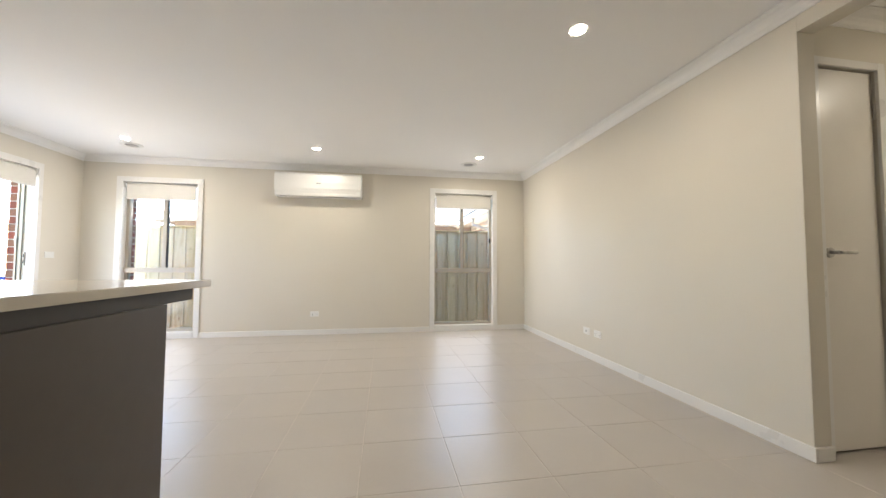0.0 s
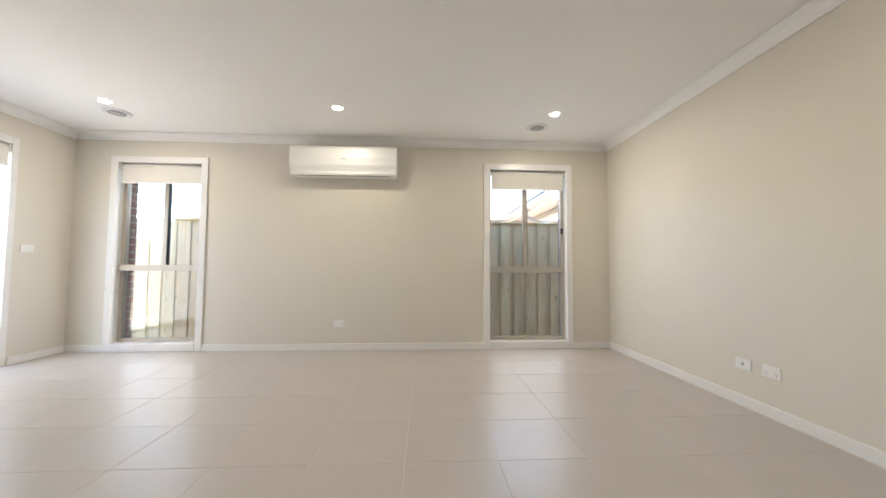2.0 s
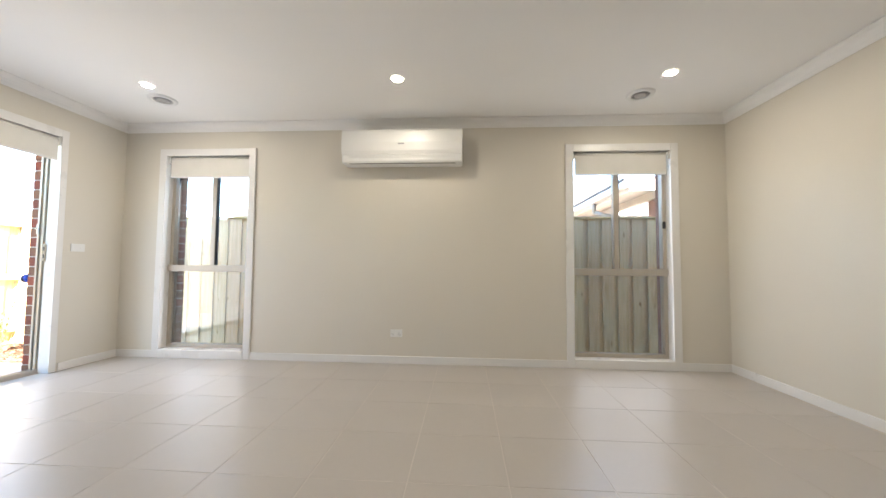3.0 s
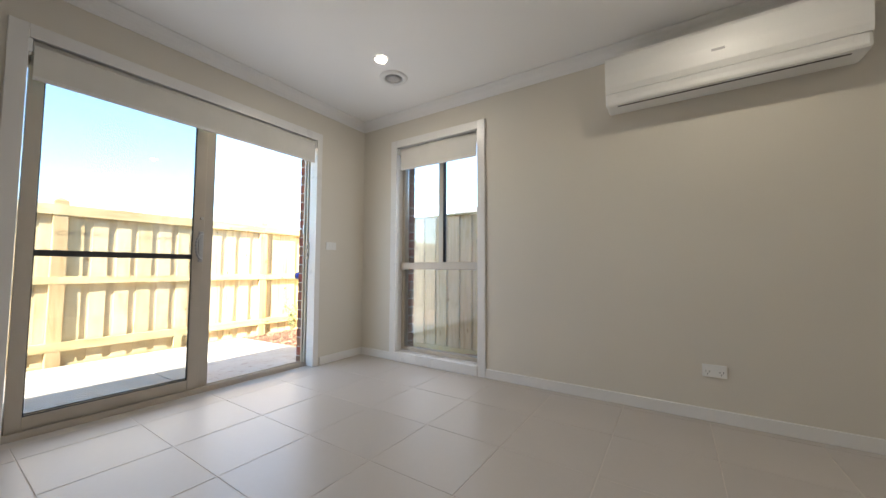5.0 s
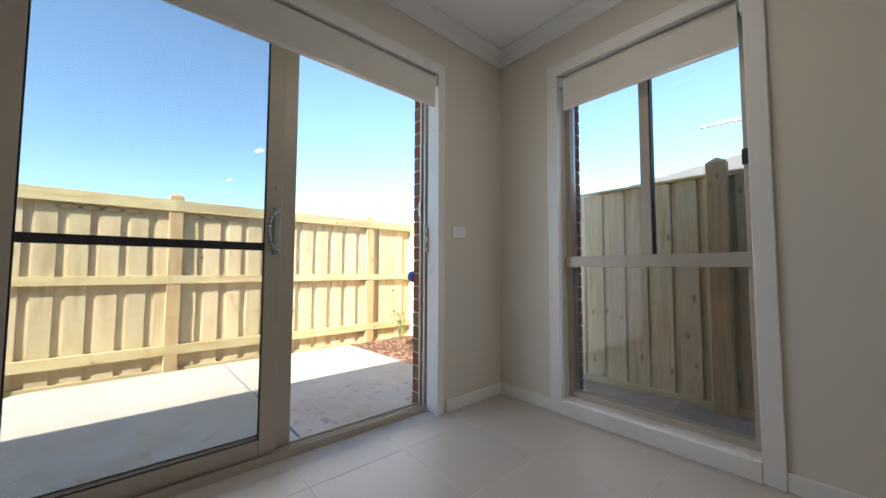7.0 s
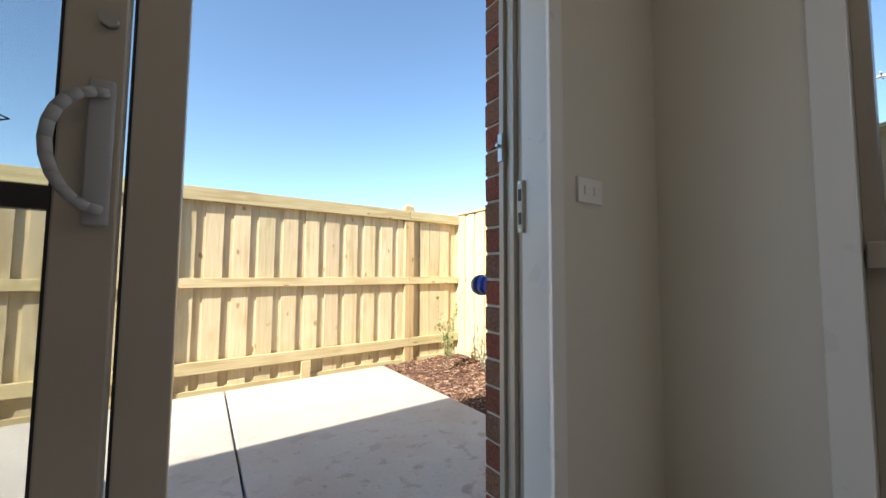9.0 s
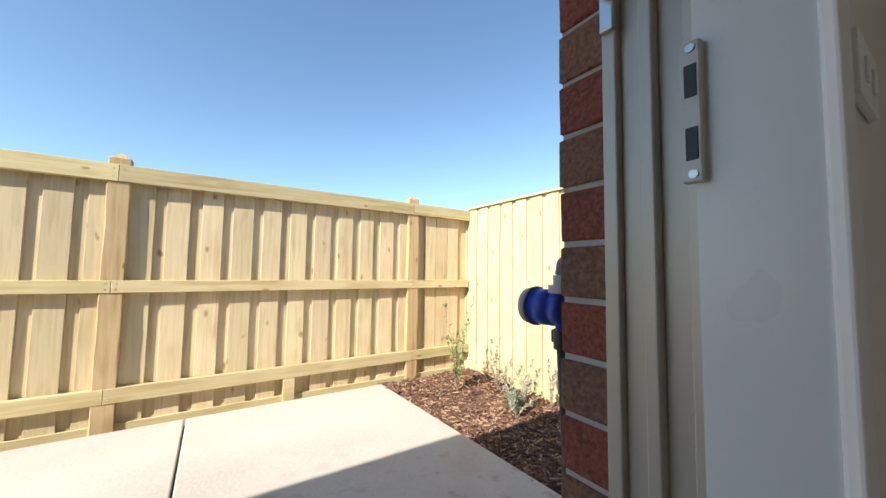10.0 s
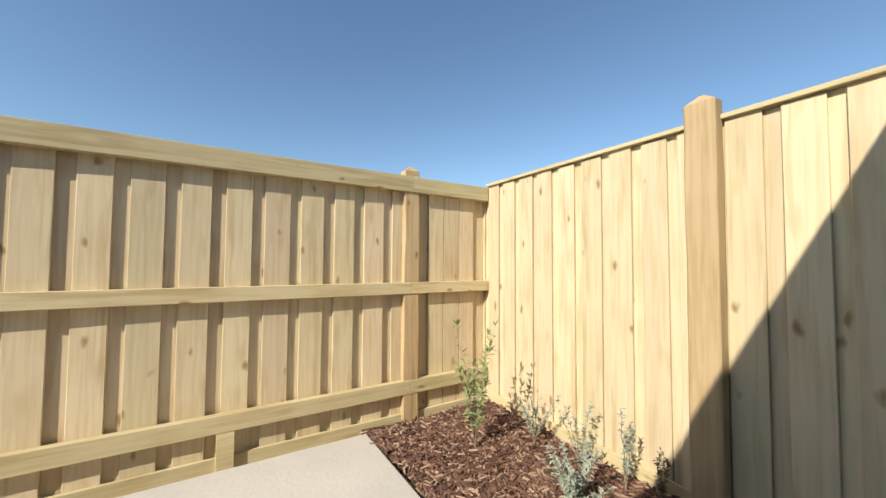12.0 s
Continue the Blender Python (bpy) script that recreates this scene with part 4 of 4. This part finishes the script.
# ---- eaves and roof of the house ----
EX0, EX1, EY0, EY1, EZ = -4.30, 9.0, -7.0, 5.90, 2.26
roof = thing("house_roof", "grey tiled hip roof with gutter over the house", "roof", kind="structure")
bm = bmesh.new()
rise = math.tan(radians(22.5))
half = (EY1 - EY0) / 2
base = [(EX0, EY0), (EX1, EY0), (EX1, EY1), (EX0, EY1)]
lo = [bm.verts.new((x, y, EZ + 0.16)) for x, y in base]
ra = bm.verts.new((EX0 + half, (EY0 + EY1) / 2, EZ + 0.16 + half * rise))
rb = bm.verts.new((EX1 - 0.5, (EY0 + EY1) / 2, EZ + 0.16 + half * rise))
for f in ((lo[0], lo[1], rb, ra), (lo[1], lo[2], rb), (lo[2], lo[3], ra, rb), (lo[3], lo[0], ra)):
    bm.faces.new(f)
part("tiles", bm, ROOF, roof)
bm = B(EX0 + 0.02, OUT_W, EY0, EY1 - 0.02, EZ + 0.10, EZ + 0.108)
box(bm, OUT_W, EX1, OUT_N, EY1 - 0.02, EZ + 0.10, EZ + 0.108)
part("soffit", bm, WHITE, roof)
bm = B(EX0, EX0 + 0.02, EY0, EY1, EZ, EZ + 0.16)
box(bm, EX0, EX1, EY1 - 0.02, EY1, EZ, EZ + 0.16)
part("fascia", bm, GUTTER, roof)
bm = B(EX0 - 0.1, EX0 - 0.003, EY0, EY1 + 0.1, EZ + 0.03, EZ + 0.14)
box(bm, EX0, EX1, EY1 + 0.003, EY1 + 0.1, EZ + 0.03, EZ + 0.14)
part("gutter", bm, GUTTER, roof)


# ---- neighbouring houses ----
def neighbour(x0, x1, y0, y1, eave, over, tile, label, pitch=22.0):
    h = thing("neighbour_house", label, "house", (x0, y0, 0))
    h.location = (0, 0, 0)
    part("wall", B(x0, x1, y0, y1, -0.4, eave + 0.08), RENDER_B, h)
    part("soffit", B(x0 - over, x1 + over, y0 - over, y1 + over, eave + 0.08, eave + 0.10), WHITE, h)
    bm = bmesh.new()
    a, b, c, d = x0 - over, x1 + over, y0 - over, y1 + over
    for q in ((a - 0.02, a, c, d), (b, b + 0.02, c, d)):
        box(bm, *q, eave, eave + 0.17)
    for q in ((a, b, c - 0.02, c), (a, b, d, d + 0.02)):
        box(bm, *q, eave, eave + 0.17)
    part("fascia", bm, GUTTER, h)
    bm = B(a - 0.12, a - 0.022, c - 0.12, d + 0.12, eave + 0.05, eave + 0.16)
    box(bm, a - 0.022, b + 0.12, c - 0.12, c - 0.022, eave + 0.05, eave + 0.16)
    part("gutter", bm, GUTTER, h)
    run = min(b - a, d - c) / 2
    ridge = eave + 0.17 + run * math.tan(radians(pitch))
    r0, r1 = ((a + run, (c + d) / 2), (b - run, (c + d) / 2)) if b - a > d - c else (((a + b) / 2, c + run), ((a + b) / 2, d - run))
    corners = [(a, c), (b, c), (b, d), (a, d)]
    lines = [(corners[0], corners[1], r0, r1), (corners[3], corners[2], r0, r1), (corners[0], corners[3], r0, r0), (corners[1], corners[2], r1, r1)]
    if b - a <= d - c:
        lines = [(corners[0], corners[3], r0, r1), (corners[1], corners[2], r0, r1), (corners[0], corners[1], r0, r0), (corners[3], corners[2], r1, r1)]
    vs, fs = [], []
    rows = 22
    for p, q, s, t_ in lines:
        for k in range(rows):
            u0, u1 = k / rows, (k + 1) / rows
            i = len(vs)
            for u, lift in ((u0, 0.035), (u1, 0.0)):
                z = eave + 0.17 + (ridge - eave - 0.17) * u + lift
                for e, f in ((p, s), (q, t_)):
                    vs.append((e[0] + (f[0] - e[0]) * u, e[1] + (f[1] - e[1]) * u, z))
            for e, f in ((p, s), (q, t_)):
                z = eave + 0.17 + (ridge - eave - 0.17) * u0
                vs.append((e[0] + (f[0] - e[0]) * u0, e[1] + (f[1] - e[1]) * u0, z))
            fs += [(i, i + 1, i + 3, i + 2), (i + 4, i + 5, i + 1, i)]
    ob = raw("roof", vs, fs, tile)
    ob.parent = h
    return h


porch = thing("neighbour_porch", "white steel-edged open porch roof with gutter over the fence", "porch")
part("soffit", B(2.46, 2.98, 7.45, 13.0, 2.235, 2.25), GUTTER, porch)
part("fascia", B(2.44, 2.46, 7.45, 13.0, 2.18, 2.36, bevel=0.003), WHITE, porch)
part("gutter", B(2.32, 2.437, 7.40, 13.0, 2.22, 2.33, bevel=0.012), WHITE, porch)
part("beam", B(2.94, 3.02, 7.45, 13.0, 2.10, 2.235, bevel=0.004), GUTTER, porch)
part("end_fascia", B(2.46, 4.4, 7.43, 7.45, 2.18, 2.36, bevel=0.003), WHITE, porch)
part("downpipe", tube(bmesh.new(), [(2.40, 8.9, 2.23), (2.40, 8.9, 2.06), (2.98, 8.9, 1.88), (3.40, 8.9, 1.80)], 0.042, 10), GUTTER, porch, smooth=True)
part("roof_sheet", B(2.36, 3.0, 7.45, 13.0, 2.362, 2.40), ROOF_B, porch)
part("pillar", B(2.98, 3.32, 7.62, 7.96, -0.4, 2.10, bevel=0.006), RENDER, porch, "brick pillar")
neighbour(5.0, 17.0, 15.5, 24.0, 2.2, 0.45, ROOF_B, "far neighbouring house with brown tiled hip roof")
neighbour(-5.9, 8.0, 11.2, 19.0, 2.2, 0.45, ROOF, "far neighbouring house with pale grey tiled hip roof")

ant = thing("tv_antenna", "pale aluminium television antenna on a mast on the grey tiled roof", "antenna", (-3.39, 13.7, 3.50))
part("mast", C((0, 0, -0.05), (0, 0, 0.90), 0.02, seg=10), GUTTER, ant)
part("boom", C((0.06, 0, 0.86), (-1.02, 0, 0.90), 0.03, seg=10), GUTTER, ant)
for k in range(9):
    x = -0.02 - 0.12 * k
    part("element", C((x, -0.24 + 0.012 * k, 0.885), (x, 0.24 - 0.012 * k, 0.885), 0.012, seg=8), GUTTER, ant)

# ---- floor tiles ----
TX, TY, PITCH = 0.010, 3.742, 0.4465
tile_mesh = {}


def tile_at(x0, x1, y0, y1):
    key = (round(x1 - x0, 3), round(y1 - y0, 3))
    if key not in tile_mesh:
        w, d = key
        bm = B(-w / 2, w / 2, -d / 2, d / 2, -0.010, 0.0)
        bmesh.ops.bevel(bm, geom=[e for e in bm.edges if all(v.co.z > -0.001 for v in e.verts)], offset=0.0015, segments=1, affect="EDGES")
        tile_mesh[key] = mesh_of("tile", bm, TILE)
    ob = new("tile", tile_mesh[key])
    ob.parent = floor
    ob.location = ((x0 + x1) / 2, (y0 + y1) / 2, rng.uniform(-0.0004, 0.0004))
    ob.rotation_euler = (radians(rng.uniform(-0.06, 0.06)), radians(rng.uniform(-0.06, 0.06)), 0)


G = 0.0018
for i in range(-9, 11):
    for j in range(-16, 5):
        x0, x1 = max(TX + i * PITCH, XL) + G, min(TX + (i + 1) * PITCH, 4.3) - G
        y0, y1 = max(TY + j * PITCH, YS) + G, min(TY + (j + 1) * PITCH, YB) - G
        if x1 - x0 > 0.02 and y1 - y0 > 0.02 and (x0 < XR or (-0.1 < y0 < HALL_Y)):
            if x0 > XR or x1 < XR + 0.2 or y0 < HALL_Y:
                tile_at(x0, x1, y0, y1)

# ---- brick skin of the house ----
COURSE, LONG, THICK, JOINT = 0.086, 0.232, 0.09, 0.0095
BZ0 = 0.915 - 15 * COURSE - 0.005
brick_mesh = {}


def brick_at(parent, x0, x1, y0, y1, z0, clay):
    key = (round(x1 - x0, 3), round(y1 - y0, 3), clay.name)
    if key not in brick_mesh:
        w, d = key[:2]
        bm = B(-w / 2, w / 2, -d / 2, d / 2, 0, COURSE - JOINT)
        bmesh.ops.bevel(bm, geom=bm.edges[:], offset=0.003, segments=1, affect="EDGES")
        for v in bm.verts:
            v.co += Vector((rng.uniform(-1, 1), rng.uniform(-1, 1), rng.uniform(-0.6, 0.6))) * 0.0012
        brick_mesh[key] = mesh_of("brick", bm, clay)
    ob = new("brick", brick_mesh[key])
    ob.parent = parent
    ob.location = ((x0 + x1) / 2 + rng.uniform(-0.001, 0.001), (y0 + y1) / 2 + rng.uniform(-0.001, 0.001), z0)


EDGE = DOOR_Y1 + 0.040
pier = solid("wall_brick_west", B(OUT_W + 0.004, OUT_W + THICK - 0.008, EDGE + 0.006, OUT_N - 0.006, -0.4, EZ + 0.1), MORTAR, "red and brown face brick wall beside the sliding door", "brick wall")
for r in range(31):
    z = BZ0 + r * COURSE + JOINT
    y, first = EDGE, r % 2
    while y < OUT_N - 0.02:
        L = (LONG - JOINT) / 2 if first else LONG
        first = 0
        y1 = min(y + L, OUT_N)
        brick_at(pier, OUT_W, OUT_W + THICK, y, y1, z, BRICK if (r + (y > EDGE) * rng.randint(0, 1)) % 2 else BRICK_BROWN)
        y = y1 + JOINT
corner = solid("wall_brick_north", B(OUT_W + THICK + 0.01, WIN_L[0] - 0.026, OUT_N - THICK + 0.008, OUT_N - 0.006, -0.4, EZ + 0.1), MORTAR, "red and brown face brick wall beside the window", "brick wall")
for r in range(31):
    z = BZ0 + r * COURSE + JOINT
    x, first = WIN_L[0] - 0.02, r % 2
    while x > OUT_W + THICK + 0.03:
        L = (LONG - JOINT) / 2 if first else LONG
        first = 0
        x0 = max(x - L, OUT_W + THICK + 0.01)
        brick_at(corner, x0, x, OUT_N - THICK, OUT_N, z, BRICK if (r + rng.randint(0, 1)) % 2 else BRICK_BROWN)
        x = x0 - JOINT
bm = B(OUT_W, OUT_W + THICK, YS, DOOR_Y0 - 0.03, -0.4, EZ + 0.1)
box(bm, OUT_W, OUT_W + THICK, DOOR_Y0 - 0.03, EDGE, DOOR_TOP + 0.05, EZ + 0.1)
for a, b in ((WIN_L[1] + 0.02, WIN_R[0] - 0.02), (WIN_R[1] + 0.02, 4.4)):
    box(bm, a, b, OUT_N - THICK, OUT_N, -0.4, EZ + 0.1)
for w in (WIN_L, WIN_R):
    box(bm, w[0] - 0.02, w[1] + 0.02, OUT_N - THICK, OUT_N, -0.4, WIN_Z0 - 0.03)
    box(bm, w[0] - 0.02, w[1] + 0.02, OUT_N - THICK, OUT_N, WIN_Z1 + 0.02, EZ + 0.1)
solid("wall_brick_rest", bm, RENDER, "red-brown brick skin of the house", "brick wall")
